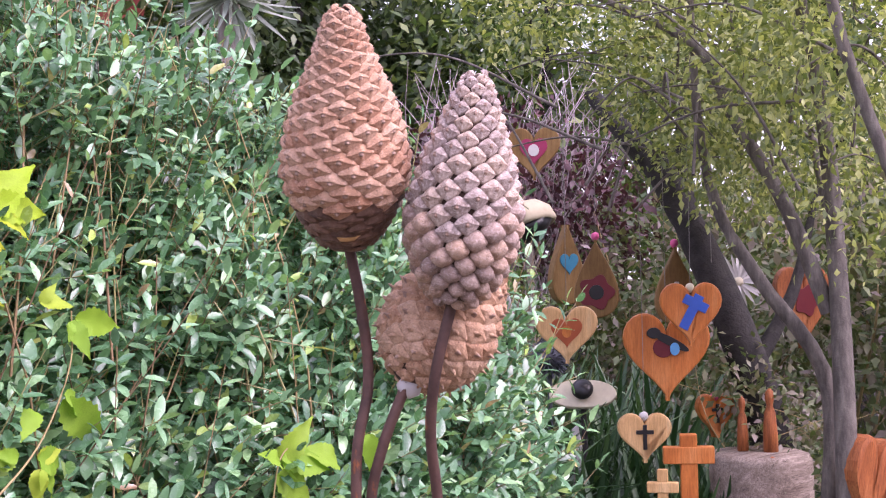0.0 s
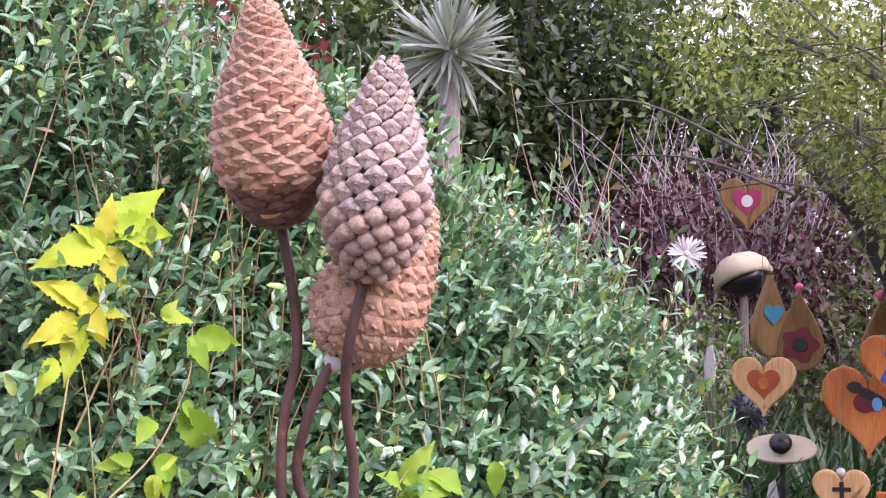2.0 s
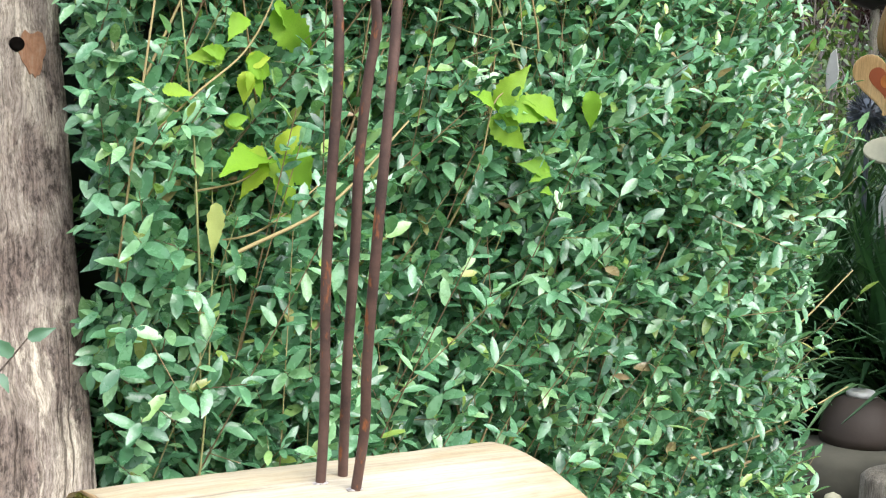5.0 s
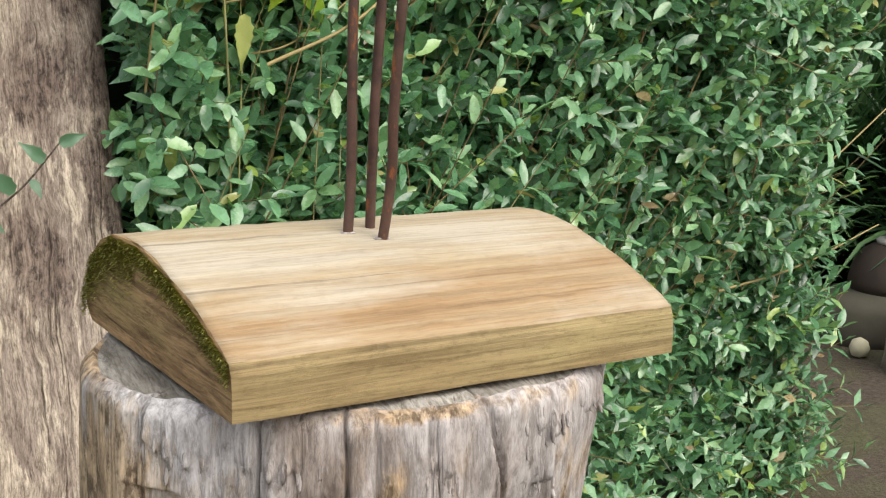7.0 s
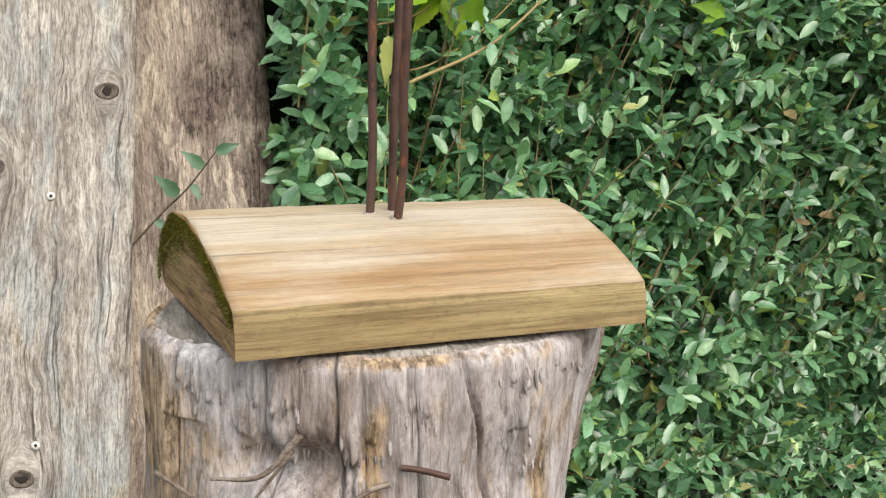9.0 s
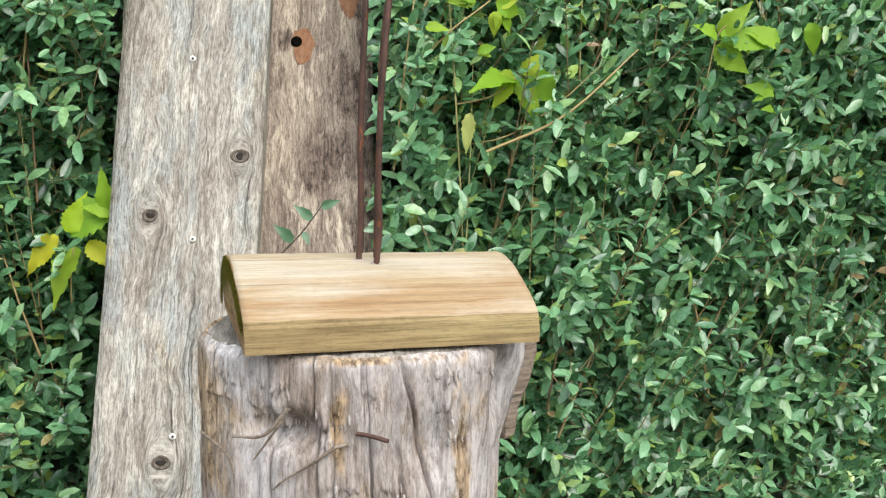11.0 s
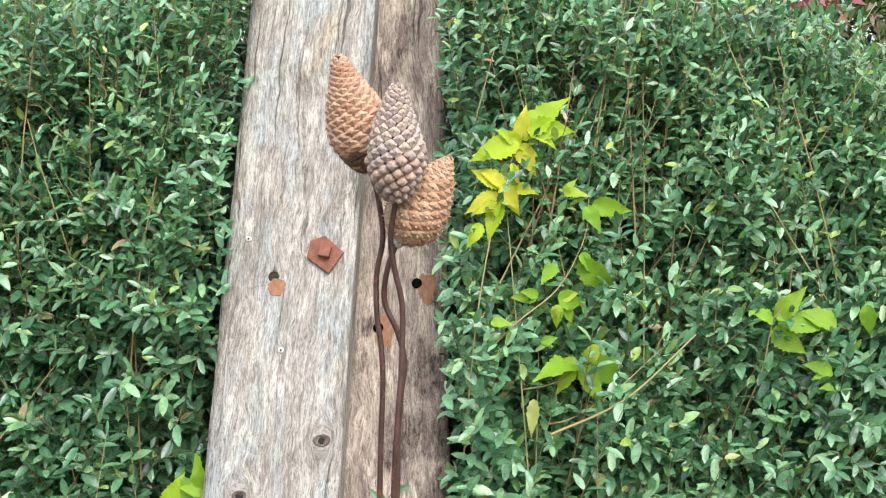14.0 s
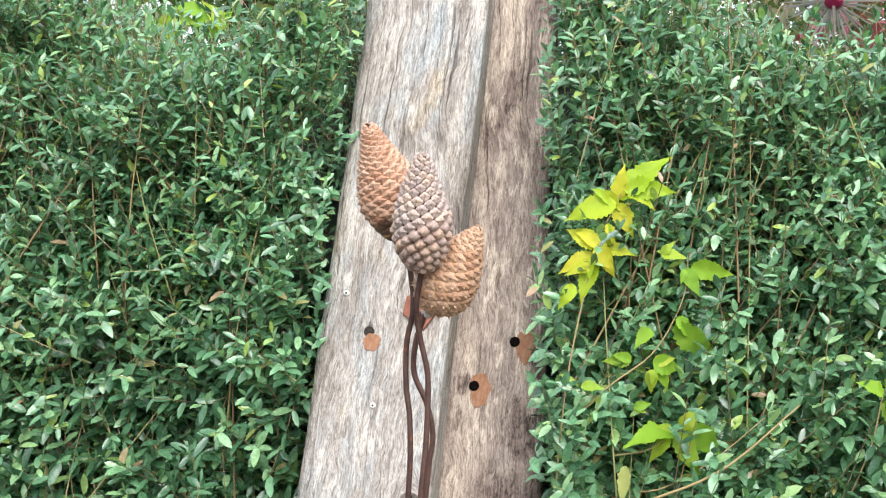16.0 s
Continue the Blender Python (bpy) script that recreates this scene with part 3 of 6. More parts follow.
def timber_bm(w, d, length, seed, rough=0.004):
    """A worn beam, its front face in y = 0, with wavering arrises and shallow weather grooves."""
    bm = bmesh.new()
    nx, ny, nz = 18, 6, 110
    sec = [(-w / 2 + w * i / nx, 0) for i in range(nx)] + [(w / 2, d * i / ny) for i in range(ny)]
    sec += [(w / 2 - w * i / nx, d) for i in range(nx)] + [(-w / 2, d - d * i / ny) for i in range(ny)]
    rings = []
    for k in range(nz + 1):
        z = length * k / nz
        ring = []
        for x, y in sec:
            near = min(abs(abs(x) - w / 2), 0.03) / 0.03
            on_edge = max(0, 1 - near) * max(0, 1 - min(y, d - y) / 0.02)
            wav = noise.noise((seed, z * 3.1, (x > 0) * 7.0)) * 0.6 + 0.4 * noise.noise((seed, z * 11, (x > 0) * 3.0))
            gro = noise.noise((x * 60 + seed, z * 1.6, y * 40)) * 0.0016
            dx = -math.copysign(1, x) * (1 - near) * (0.5 + wav) * rough
            dy = (on_edge * 0.010 + gro) * (1 if y < d / 2 else -1)
            ring.append(bm.verts.new((x + dx, y + dy, z + 0.004 * noise.noise((x * 30, y * 30, seed)))))
        rings.append(ring)
    m = len(sec)
    for a, b in zip(rings, rings[1:]):
        for i in range(m):
            f = bm.faces.new((a[i], a[(i + 1) % m], b[(i + 1) % m], b[i]))
            f.smooth = True
    bm.faces.new(rings[0][::-1])
    bm.faces.new(rings[-1])
    return bm


def bored(me, holes):
    """The mesh with round holes (x, z, radius, depth) bored into its front."""
    ob = new("bore_blank", me)
    cut = bmesh.new()
    for x, z, r, depth in holes:
        bmesh.ops.create_cone(cut, cap_ends=True, segments=18, radius1=r, radius2=r * 0.85, depth=depth,
                              matrix=Matrix.Translation((x, depth / 2 - 0.01, z)) @ Matrix.Rotation(radians(-90), 4, "X"))
    cme = bpy.data.meshes.new("bore_cutter")
    cut.to_mesh(cme)
    cut.free()
    cutter = new("bore_cutter", cme)
    mod = ob.modifiers.new("bore", "BOOLEAN")
    mod.object, mod.operation, mod.solver = cutter, "DIFFERENCE", "EXACT"
    bpy.context.view_layer.update()
    out = bpy.data.meshes.new_from_object(ob.evaluated_get(bpy.context.evaluated_depsgraph_get()))
    for o in (ob, cutter):
        bpy.data.objects.remove(o)
    return out


def timber(m, w, d, length, seed, material, holes, label, worn=0.004):
    ob = thing("railway_sleeper", m, label, "sleeper", "leaning sleepers")
    bm = timber_bm(w, d, length, seed, worn)
    me = bpy.data.meshes.new("beam")
    bm.to_mesh(me)
    bm.free()
    me = bored(me, holes)
    me.materials.clear()
    part("beam", me, material, ob)
    # near-black lining puts the bore's inner shade into its colour
    for x, z, r, depth in holes:
        part("bore_lining", lathe("bore_lining", [(r * 0.99, 0.0), (r * 0.85, depth - 0.015)], 18), M["hole"], ob, "bolt hole, its inner shade coloured dark",
             Matrix.Translation((x, 0.002, z)) @ Matrix.Rotation(radians(-90), 4, "X"))
    return ob


ML = leaning(-0.161, -0.370, 0.0708)
MR = leaning(0.112, -0.254, 0.0)


def on(m, x, y, z):
    p = m.inverted() @ Vector((x, y, z))
    return p.x, p.z


M["sleeper"] = wood_material("weathered_timber", [(0.12, (0.11, 0.0902, 0.0754)), (0.36, (0.239, 0.212, 0.184)), (0.6, (0.368, 0.342, 0.308)), (0.88, (0.57, 0.534, 0.469))], "z", 1.0, 1.0,
                            tint=(0.35, 0.385, 0.39), stain=(0.36, 0.30, 0.21), stain_at=(0.56, 0.70), crack=0.7, grain=0.85, run=1.7, warp=0.05, flake=(0.47, 0.445, 0.40),
                            knots=[(*on(ML, 0, 0, 1.05), 0.016), (*on(ML, -0.148, -0.034, 0.957), 0.016), (*on(ML, -0.13, -0.16, 0.57), 0.02)])
PATCHES = [(*on(MR, x, LEAN * z - 0.254, z), rx, rz) for x, z, rx, rz in ((0.145, 1.025, 0.06, 0.075), (0.218, 1.05, 0.028, 0.07), (0.218, 0.91, 0.04, 0.10), (0.195, 1.15, 0.05, 0.07),
                                                                         (0.076, 1.24, 0.018, 0.03), (0.217, 1.28, 0.02, 0.07), (0.222, 1.99, 0.035, 0.08), (0.12, 0.80, 0.06, 0.09))]
M["sleeper_brown"] = wood_material("weathered_brown_timber", [(0.12, (0.11, 0.081, 0.069)), (0.36, (0.216, 0.17, 0.145)), (0.6, (0.322, 0.267, 0.225)), (0.88, (0.515, 0.442, 0.359))], "z", 1.0, 1.0,
                                  stain=(0.13, 0.098, 0.085), stain_at=(0.55, 0.65), tint=(0.52, 0.44, 0.35), crack=0.7, grain=0.85, run=1.7, warp=0.05, patches=PATCHES, flake=(0.53, 0.455, 0.37))
hl, hm, hr = on(ML, -0.094, 0.103, 1.344), on(MR, 0.096, 0.17, 1.238), on(MR, 0.172, 0.2, 1.321)
left = timber(ML, 0.252, 0.10, 2.62, 3.3, M["sleeper"], [(*hl, 0.0105, 0.085)],
              "weathered grey railway sleeper leaning back against the hedge")
right = timber(MR, 0.246, 0.11, 2.58, 8.1, M["sleeper_brown"], [(*hm, 0.0105, 0.09), (*hr, 0.0105, 0.09)],
               "brown weathered railway sleeper with dark stains, leaning behind another", 0.007)


def blotch(w, h, seed, tip=0.0):
    """A thin worn patch with an uneven outline, in x and z."""
    r = random.Random(seed)
    pts = []
    for i in range(22):
        a = 2 * math.pi * i / 22
        k = 1 + r.uniform(-0.13, 0.13)
        sx, sz = math.cos(a), math.sin(a)
        q = max(abs(sx), abs(sz)) ** -0.6
        pts.append((w / 2 * sx * q * k * (1 - tip * max(0, -sz)), h / 2 * sz * q * k))
    return slab(pts, 0.003, 0)


for ob, (x, z), w, h, s, tip in ((left, (hl[0] + 0.008, hl[1] - 0.02), 0.032, 0.032, 1, 0), (right, (hm[0] + 0.012, hm[1] - 0.008), 0.038, 0.062, 2, 0.2),
                                 (right, (hr[0] + 0.020, hr[1] - 0.013), 0.036, 0.064, 3, 0.75)):
    part("rust_stain", blotch(w, h, s, tip), M["stain"], ob, "orange rust-stained wood round a bolt hole", Matrix.Translation((x, -0.0012, z)))
# flat black discs over the stains paint the shade in two bored mouths
for ob, (x, z) in ((right, hm), (right, hr)):
    part("bolt_hole", lathe("bolt_hole", [(0.0100, 0.0), (0.0096, 0.0017), (0.004, 0.0017)], 18), M["hole_shade"], ob, "bolt hole, its inner shade coloured dark",
         Matrix.Translation((x, -0.0016, z)) @ Matrix.Rotation(radians(90), 4, "X"))
bx, bz = on(ML, 0.004, 0.1, 1.388)
plate = part("bolt_plate", slab([(-0.0034, 0.0367), (0.035, 0.0056), (0.0096, -0.0378), (-0.0339, -0.0085), (-0.030, 0.0254)], 0.008, 0.0015), M["rust"], left,
             "rusty five-sided iron plate", Matrix.Translation((bx, -0.008, bz)))
nut = box(0.022, 0.016, 0.022, 0.002)
part("square_nut", nut, M["rust"], plate, "rusty square bolt head", Matrix.Translation((0, -0.007, 0.003)) @ Matrix.Rotation(radians(8), 4, "Y"))


def washer(x, z):
    w = part("screw", lathe("screw", [(0.0058, 0.0), (0.0056, 0.0018), (0.0026, 0.0022)], 14), M["screw"], left, "pale round screw head",
             Matrix.Translation((x, -0.0005, z)) @ Matrix.Rotation(radians(90), 4, "X"))
    part("screw_slot", lathe("screw_slot", [(0.0024, 0.0), (0.0018, 0.0006)], 10), M["hole"], w, "", Matrix.Translation((0, 0, 0.0021)))


for p in ((-0.077, 0.056, 1.21), (-0.078, -0.054, 0.92), (-0.111, -0.152, 0.611), (-0.143, 0.128, 1.415)):
    washer(*on(ML, *p))


def knot(ob, x, z, r, seed):
    """A cracked, slightly sunken knot with a raised rim."""
    rim = lathe("knot", [(r * 1.25, -0.001), (r * 1.1, 0.0016), (r * 0.9, 0.0022), (r * 0.78, 0.0008), (r * 0.4, 0.0002)], 22, 0.05, seed)
    k = part("knot", rim, M["knot"], ob, "dark cracked wood knot", Matrix.Translation((x, 0.0004, z)) @ Matrix.Rotation(radians(90), 4, "X") @ Matrix.Diagonal((1, 0.8, 1, 1)))
    part("knot_core", lathe("knot_core", [(r * 0.55, 0.0), (r * 0.4, 0.0012), (r * 0.1, 0.0006)], 11, 0.22, seed + 5), M["hole"], k, "", Matrix.Translation((0, 0, 0.0006)))


knot(left, *on(ML, 0, 0, 1.05), 0.013, 1)
knot(left, *on(ML, -0.148, -0.034, 0.957), 0.012, 2)
knot(left, *on(ML, -0.13, -0.16, 0.57), 0.013, 3)

# ---- stump ----
SX, SY, TOP = 0.180, -0.985, 0.9885


# drying cracks: angle at the rim, half width, depth, drift on the way down
CRACKS = [(-1.385, 0.020, 1.1, 1.35), (-1.90, 0.014, 0.8, 0.12), (-1.02, 0.014, 0.4, 0.12), (-2.19, 0.018, 0.9, 0.0), (-0.6, 0.018, 0.6, 0.1), (-1.79, 0.010, 0.5, 0.1), (-2.7, 0.016, 0.9, 0.12), (-1.6, 0.008, 0.4, 0.3)]


# torn edges of the outer wood: x, lower edge z, half width, depth
TORN = [(0.050, 0.962, 0.018, 0.007), (0.092, 0.960, 0.020, 0.007), (0.085, 0.925, 0.020, 0.010), (0.137, 0.930, 0.018, 0.008), (0.179, 0.953, 0.012, 0.007), (0.250, 0.970, 0.022, 0.007),
        (0.292, 0.968, 0.018, 0.008), (0.252, 0.935, 0.010, 0.007), (0.262, 0.903, 0.008, 0.007), (0.140, 0.908, 0.008, 0.006), (0.200, 0.860, 0.012, 0.006), (0.155, 0.862, 0.016, 0.006)]
NUBS = [(x, z - 0.004, w * 0.55) for x, z, w, _ in TORN]
TORN = [(math.asin(max(-1, min(1, (x - SX) / 0.165))) - math.pi / 2, z, w / 0.165 / max(0.35, math.sqrt(max(0, 1 - ((x - SX) / 0.165) ** 2))), d) for x, z, w, d in TORN]


def stump_radius(a, z):
    c, n_ = math.cos(a), math.sin(a)
    s = (z + 0.03) / (TOP + 0.03)
    r = 0.163 - 0.02 * max(0, c) * (1 - s) * 2.2 + 0.05 * max(0, 0.25 - s) ** 1.2 * 4
    r += 0.010 * noise.noise((c * 1.6, n_ * 1.6, z * 1.2)) + 0.006 * noise.noise((c * 8, n_ * 8, z * 1.6)) * (1 - 0.6 * max(0, (s - 0.93) / 0.07))
    calm = 1 - 0.8 * min(1, max(0, (s - 0.95) / 0.04))
    r += (0.0035 * noise.noise((c * 10, n_ * 10, z * 6)) + 0.0012 * noise.noise((c * 40, n_ * 40, z * 6)) + 0.0007 * noise.noise((c * 110, n_ * 110, z * 14))) * calm
    r -= 0.030 * math.exp(-((a + 2.08) / 0.24) ** 2 - ((z - 0.915) / 0.016) ** 2) + 0.014 * math.exp(-((a + 1.2) / 0.2) ** 2 - ((z - 0.90) / 0.03) ** 2) + 0.026 * math.exp(-((a + 0.58) / 0.12) ** 2 - ((z - 0.945) / 0.03) ** 2)
    r -= 0.010 * max(0, (s - 0.988) / 0.012) ** 2
    r -= 0.018 * max(0, noise.noise((c * 3 + 2, n_ * 3, z * 5 + 1)) - 0.25) * (1 if s < 0.95 else 0)
    r -= 0.022 * max(0, c) ** 2 * min(1, max(0, (0.955 - z) / 0.085))
    for ta, tz, tw, td in TORN:
        off = abs(a - ta) / tw
        if off < 1.2 and tz - 0.02 < z < tz + 0.05:
            finger = max(0, 0.25 + 1.2 * noise.noise((c * 36, n_ * 36, tz * 50)))
            edge = tz + 0.012 * (off * off) - 0.011 * finger + 0.006 * noise.noise((c * 17, n_ * 17, tz * 30))
            up = z - edge
            if up > -0.0025:
                fall = min(1, (up + 0.0025) / 0.003)
                r += 1.5 * td * max(0, 1 - off / 1.2) ** 0.5 * fall * max(0, 1 - max(0, up) / 0.042) * (0.15 + 0.95 * finger) * calm
    for ca, wd, dp, drift in CRACKS:
        off = abs(a - ca - drift * (1 - s) - 0.03 * noise.noise((ca * 9, z * 6, 1)) - 0.008 * noise.noise((ca * 5, z * 40, 4)))
        r -= dp * 0.016 * max(0, 1 - off / (wd * 0.8)) * (1 - 0.5 * max(0, (s - 0.93) / 0.07))
    return r


def stump_bm():
    bm = bmesh.new()
    angles = list(np.linspace(-math.pi, 0.25, 420, endpoint=False)) + list(np.linspace(0.25, math.pi, 70, endpoint=False))
    heights = list(np.linspace(-0.03, 0.74, 36, endpoint=False)) + list(np.linspace(0.74, TOP, 150))
    sides = len(angles)
    rings = []
    for z in heights:
        ring = []
        for a in angles:
            c, n_ = math.cos(a), math.sin(a)
            r = stump_radius(a, z)
            ring.append(bm.verts.new((r * c, r * n_ * (0.77 if n_ < 0 else 1), z + (0.004 * noise.noise((c * 6, n_ * 6, 2)) - 0.003 if z == heights[-1] else 0))))
        rings.append(ring)
    for a, b in zip(rings, rings[1:]):
        for i in range(sides):
            bm.faces.new((a[i], a[(i + 1) % sides], b[(i + 1) % sides], b[i])).smooth = True
    cap = []
    for q in (1.0, 0.93, 0.7, 0.4, 0.12):
        ring = []
        for i in range(sides):
            e = rings[-1][i].co
            ring.append(bm.verts.new((e.x * q, e.y * q, e.z if q == 1 else TOP - 0.001 + 0.0025 * noise.noise((e.x * q * 40, e.y * q * 40, 5)))))
        cap.append(ring)
    for a, b in zip(cap, cap[1:]):
        for i in range(sides):
            f = bm.faces.new((a[i], a[(i + 1) % sides], b[(i + 1) % sides], b[i]))
            f.material_index = 1
    bm.faces.new(cap[-1]).material_index = 1
    return bm


stump = thing("tree_stump", pose(SX, SY, 0), "weathered grey tree stump with cracked, splintered sides", "stump")
part("trunk", stump_bm(), M["stump"], stump).data.materials.append(M["stump_top"])
# pale worn nubs of fibre hanging in patches below the rim: x, z, spread x, spread z, count
nubs_v, nubs_f = [], []
sr = random.Random(4)
for cx, cz, wx in NUBS:
    wz, cnt = 0.005, int(wx * 1900)
    for _ in range(cnt):
        x, z = cx + sr.gauss(0, wx) - SX, cz + sr.gauss(0, wz)
        if abs(x) > 0.158 or z > TOP - 0.006:
            continue
        a_ = math.asin(max(-1, min(1, x / 0.165))) - math.pi / 2
        y = stump_radius(a_, z) * math.sin(a_) * 0.77
        x = stump_radius(a_, z) * math.cos(a_)
        out = Vector((x, y, 0)).normalized()
        tan = Vector((-out.y, out.x, 0))
        o = Vector((x, y, z))
        w, h, d = sr.uniform(0.0009, 0.0018), sr.uniform(0.007, 0.016), sr.uniform(0.0002, 0.0022)
        b = len(nubs_v)
        for q, rad, push in ((0.0, 0.25, -0.3), (0.3, 0.9, 0.5), (0.65, 1.0, 1.0), (0.9, 0.6, 1.1)):
            for i in range(6):
                t = 2 * math.pi * i / 6
                nubs_v.append(o + tan * (w * rad * math.cos(t)) + out * (d * push + w * rad * math.sin(t) - 0.002) + Vector((0, 0, h * (0.5 - q))))
        nubs_v.append(o + out * d + Vector((0, 0, -h * 0.52)))
        for r_ in range(3):
            for i in range(6):
                p0, p1 = b + r_ * 6 + i, b + r_ * 6 + (i + 1) % 6
                nubs_f += [(p0, p1, p1 + 6), (p0, p1 + 6, p0 + 6)]
        nubs_f += [(b + 18 + i, b + 18 + (i + 1) % 6, b + 24) for i in range(6)]
tagged(part("fibre_fringe", mesh_of("fibre_fringe", [tuple(v) for v in nubs_v], nubs_f), M["nub"], stump, "pale worn nubs of wood fibre"), kind="stuff")
for pts, r in (([(0.106, 0.94), (0.083, 0.912), (0.053, 0.905)], 0.0032), ([(0.102, 0.93), (0.093, 0.917), (0.072, 0.886)], 0.0024),
               ([(0.160, 0.908), (0.147, 0.904), (0.127, 0.889), (0.102, 0.872), (0.09, 0.86)], 0.0026), ([(0.02, 0.897), (0.045, 0.887), (0.052, 0.871), (0.053, 0.85)], 0.002)):
    path = [(x - SX, -0.77 * math.sqrt(max(0.0, 0.171 ** 2 - (x - SX) ** 2)), z) for x, z in pts]
    part("dead_root", rod_mesh("dead_root", path, r * 0.8, r * 0.35, 6, 16), M["root"], stump, "thin dead root clinging to the stump")
part("nail", rod_mesh("nail", [(-0.012, -0.128, 0.917), (0.0, -0.133, 0.916), (0.016, -0.141, 0.913)], 0.0022, 0.0022, 8, 8), M["rod"], stump, "rusty nail")
part("bark_flap", slab([(0.0, 0.030), (0.014, 0.036), (0.036, 0.028), (0.037, 0.006), (0.028, -0.024), (0.014, -0.05), (0.010, -0.078), (-0.004, -0.084), (-0.006, -0.03)], 0.03, 0.005), M["root"], stump,
     "loose bark flap", Matrix.Translation((0.146, 0.006, 0.945)) @ Matrix.Rotation(radians(28), 4, "Z"))

# ---- pine cone sculpture: a half-log base, three bent rods, three cones ----
sculpture = thing("pine_cone_sculpture", pose(0.068, -1.107, TOP + 0.0025, 0, 0, 5.5), "three pine cones on rusty rods in a pale half-log block", "sculpture")
INV = sculpture.matrix_basis.inverted()


def block_bm():
    prof = [(0.0, 0.0), (0.0, 0.012), (0.0, 0.024), (0.002, 0.031), (0.012, 0.0365), (0.03, 0.0435), (0.05, 0.051), (0.075, 0.0575), (0.10, 0.0628), (0.125, 0.0658), (0.145, 0.066),
            (0.165, 0.0635), (0.185, 0.0565), (0.203, 0.044), (0.216, 0.029), (0.222, 0.016), (0.219, 0.006), (0.21, 0.0), (0.14, 0.0), (0.07, 0.0)]
    bm = bmesh.new()
    n_, rings = 44, []
    for k in range(n_ + 1):
        x = 0.274 * k / n_
        skew = -0.058 + 0.03 * k / n_  # both ends are sawn a little askew
        taper = 1 - 0.22 * max(0, x / 0.274 - 0.15) * 0.55
        ring = []
        for v, h in prof:
            dz = 0.0012 * noise.noise((x * 14, v * 50, 1)) + 0.0007 * noise.noise((x * 60, v * 90, 3))
            dv = 0.0014 * noise.noise((x * 18, h * 60, 7)) + 0.012 * x / 0.274 * (1 if v > 0.2 else 0) * -0.5
            end = 0.0025 * noise.noise((v * 60, h * 60, 4)) if k in (0, n_) else 0
            ring.append(bm.verts.new((x + end + skew * v, v + dv, h * taper + (dz if h > 0.001 else 0))))
        rings.append(ring)
    m = len(prof)
    for a, b in zip(rings, rings[1:]):
        for i in range(m):
            bm.faces.new((a[i], a[(i + 1) % m], b[(i + 1) % m], b[i]))
    ends = [bm.faces.new(rings[0]), bm.faces.new(rings[-1][::-1])]
    bmesh.ops.recalc_face_normals(bm, faces=bm.faces)
    for f in bm.faces:
        f.smooth = f not in ends and abs(f.normal.y) < 0.95
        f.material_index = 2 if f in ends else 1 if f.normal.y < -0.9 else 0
    return bm


block = part("base_block", block_bm(), M["pine"], sculpture, "pale sawn half-log block with a rounded top")
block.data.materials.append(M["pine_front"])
block.data.materials.append(M["end_grain"])
# moss on the left end grain: short tufts
mr = random.Random(11)
pos, ali = [], []
prof_top = [(0.0, 0.031), (0.03, 0.0435), (0.075, 0.0575), (0.125, 0.0658), (0.165, 0.0635), (0.203, 0.044), (0.222, 0.016)]
while len(pos) < 5200:
    v = mr.uniform(0.0, 0.222)
    h = np.interp(v, [p[0] for p in prof_top], [p[1] for p in prof_top])
    depth_in = abs(mr.gauss(0, 0.0075)) * (1.5 if v > 0.13 else 0.7)
    if depth_in > h * 0.9:
        continue
    pos.append((-0.0008 - 0.058 * v, v, h - depth_in - 0.0015))
    ali.append((-1, mr.uniform(-0.7, 0.7), mr.uniform(-0.4, 0.9)))
pos, ali = np.array(pos), np.array(ali)
tagged(part("moss", leaf_mesh("moss", pos, ali, np.tile([0.0, 0.3, 1.0], (len(pos), 1)), rng.uniform(0.002, 0.0045, len(pos)), rng.uniform(0.001, 0.002, len(pos)), coarse=True), M["moss"], block,
            "olive moss on the end grain"), kind="stuff")

RODS = {
    "a": [(0.1745, -0.978, 1.045), (0.1778, -0.976, 1.096), (0.1786, -0.975, 1.177), (0.1815, -0.976, 1.24), (0.1850, -0.976, 1.30), (0.1842, -0.974, 1.345), (0.1803, -0.973, 1.38),
          (0.1812, -0.973, 1.425), (0.1888, -0.9745, 1.462), (0.1862, -0.974, 1.50), (0.1775, -0.972, 1.548)],
    "b": [(0.1914, -0.991, 1.045), (0.1955, -0.996, 1.09), (0.1945, -1.001, 1.13), (0.1973, -1.008, 1.206), (0.2037, -1.008, 1.281), (0.2075, -1.006, 1.319), (0.2100, -1.005, 1.37),
          (0.2095, -1.007, 1.40), (0.2027, -1.011, 1.435), (0.2005, -1.019, 1.469), (0.2085, -1.027, 1.512)],
    "c": [(0.1926, -0.968, 1.045), (0.1947, -0.969, 1.123), (0.1984, -0.970, 1.19), (0.2003, -0.971, 1.245), (0.2050, -0.972, 1.292), (0.2096, -0.973, 1.326), (0.2027, -0.973, 1.36),
          (0.1895, -0.974, 1.393), (0.1929, -0.981, 1.427), (0.2055, -0.988, 1.462)],
}
for pts in RODS.values():
    part("rod", rod_mesh("rod", [tuple(INV @ Vector(p)) for p in pts], 0.0031, 0.0031, 12, 90), M["rod"], sculpture, "thin rusty bent iron rod")
for p in (RODS["a"][0], RODS["b"][0]):
    part("glue_ring", lathe("glue_ring", [(0.0046, 0.0), (0.0042, 0.0004), (0.0034, 0.0007)], 14, 0.2, 3), M["nub"], sculpture, "greyish glue round a rod",
         Matrix.Translation(INV @ Vector((p[0], p[1], 1.0535 if p is RODS["a"][0] else 1.0518))))


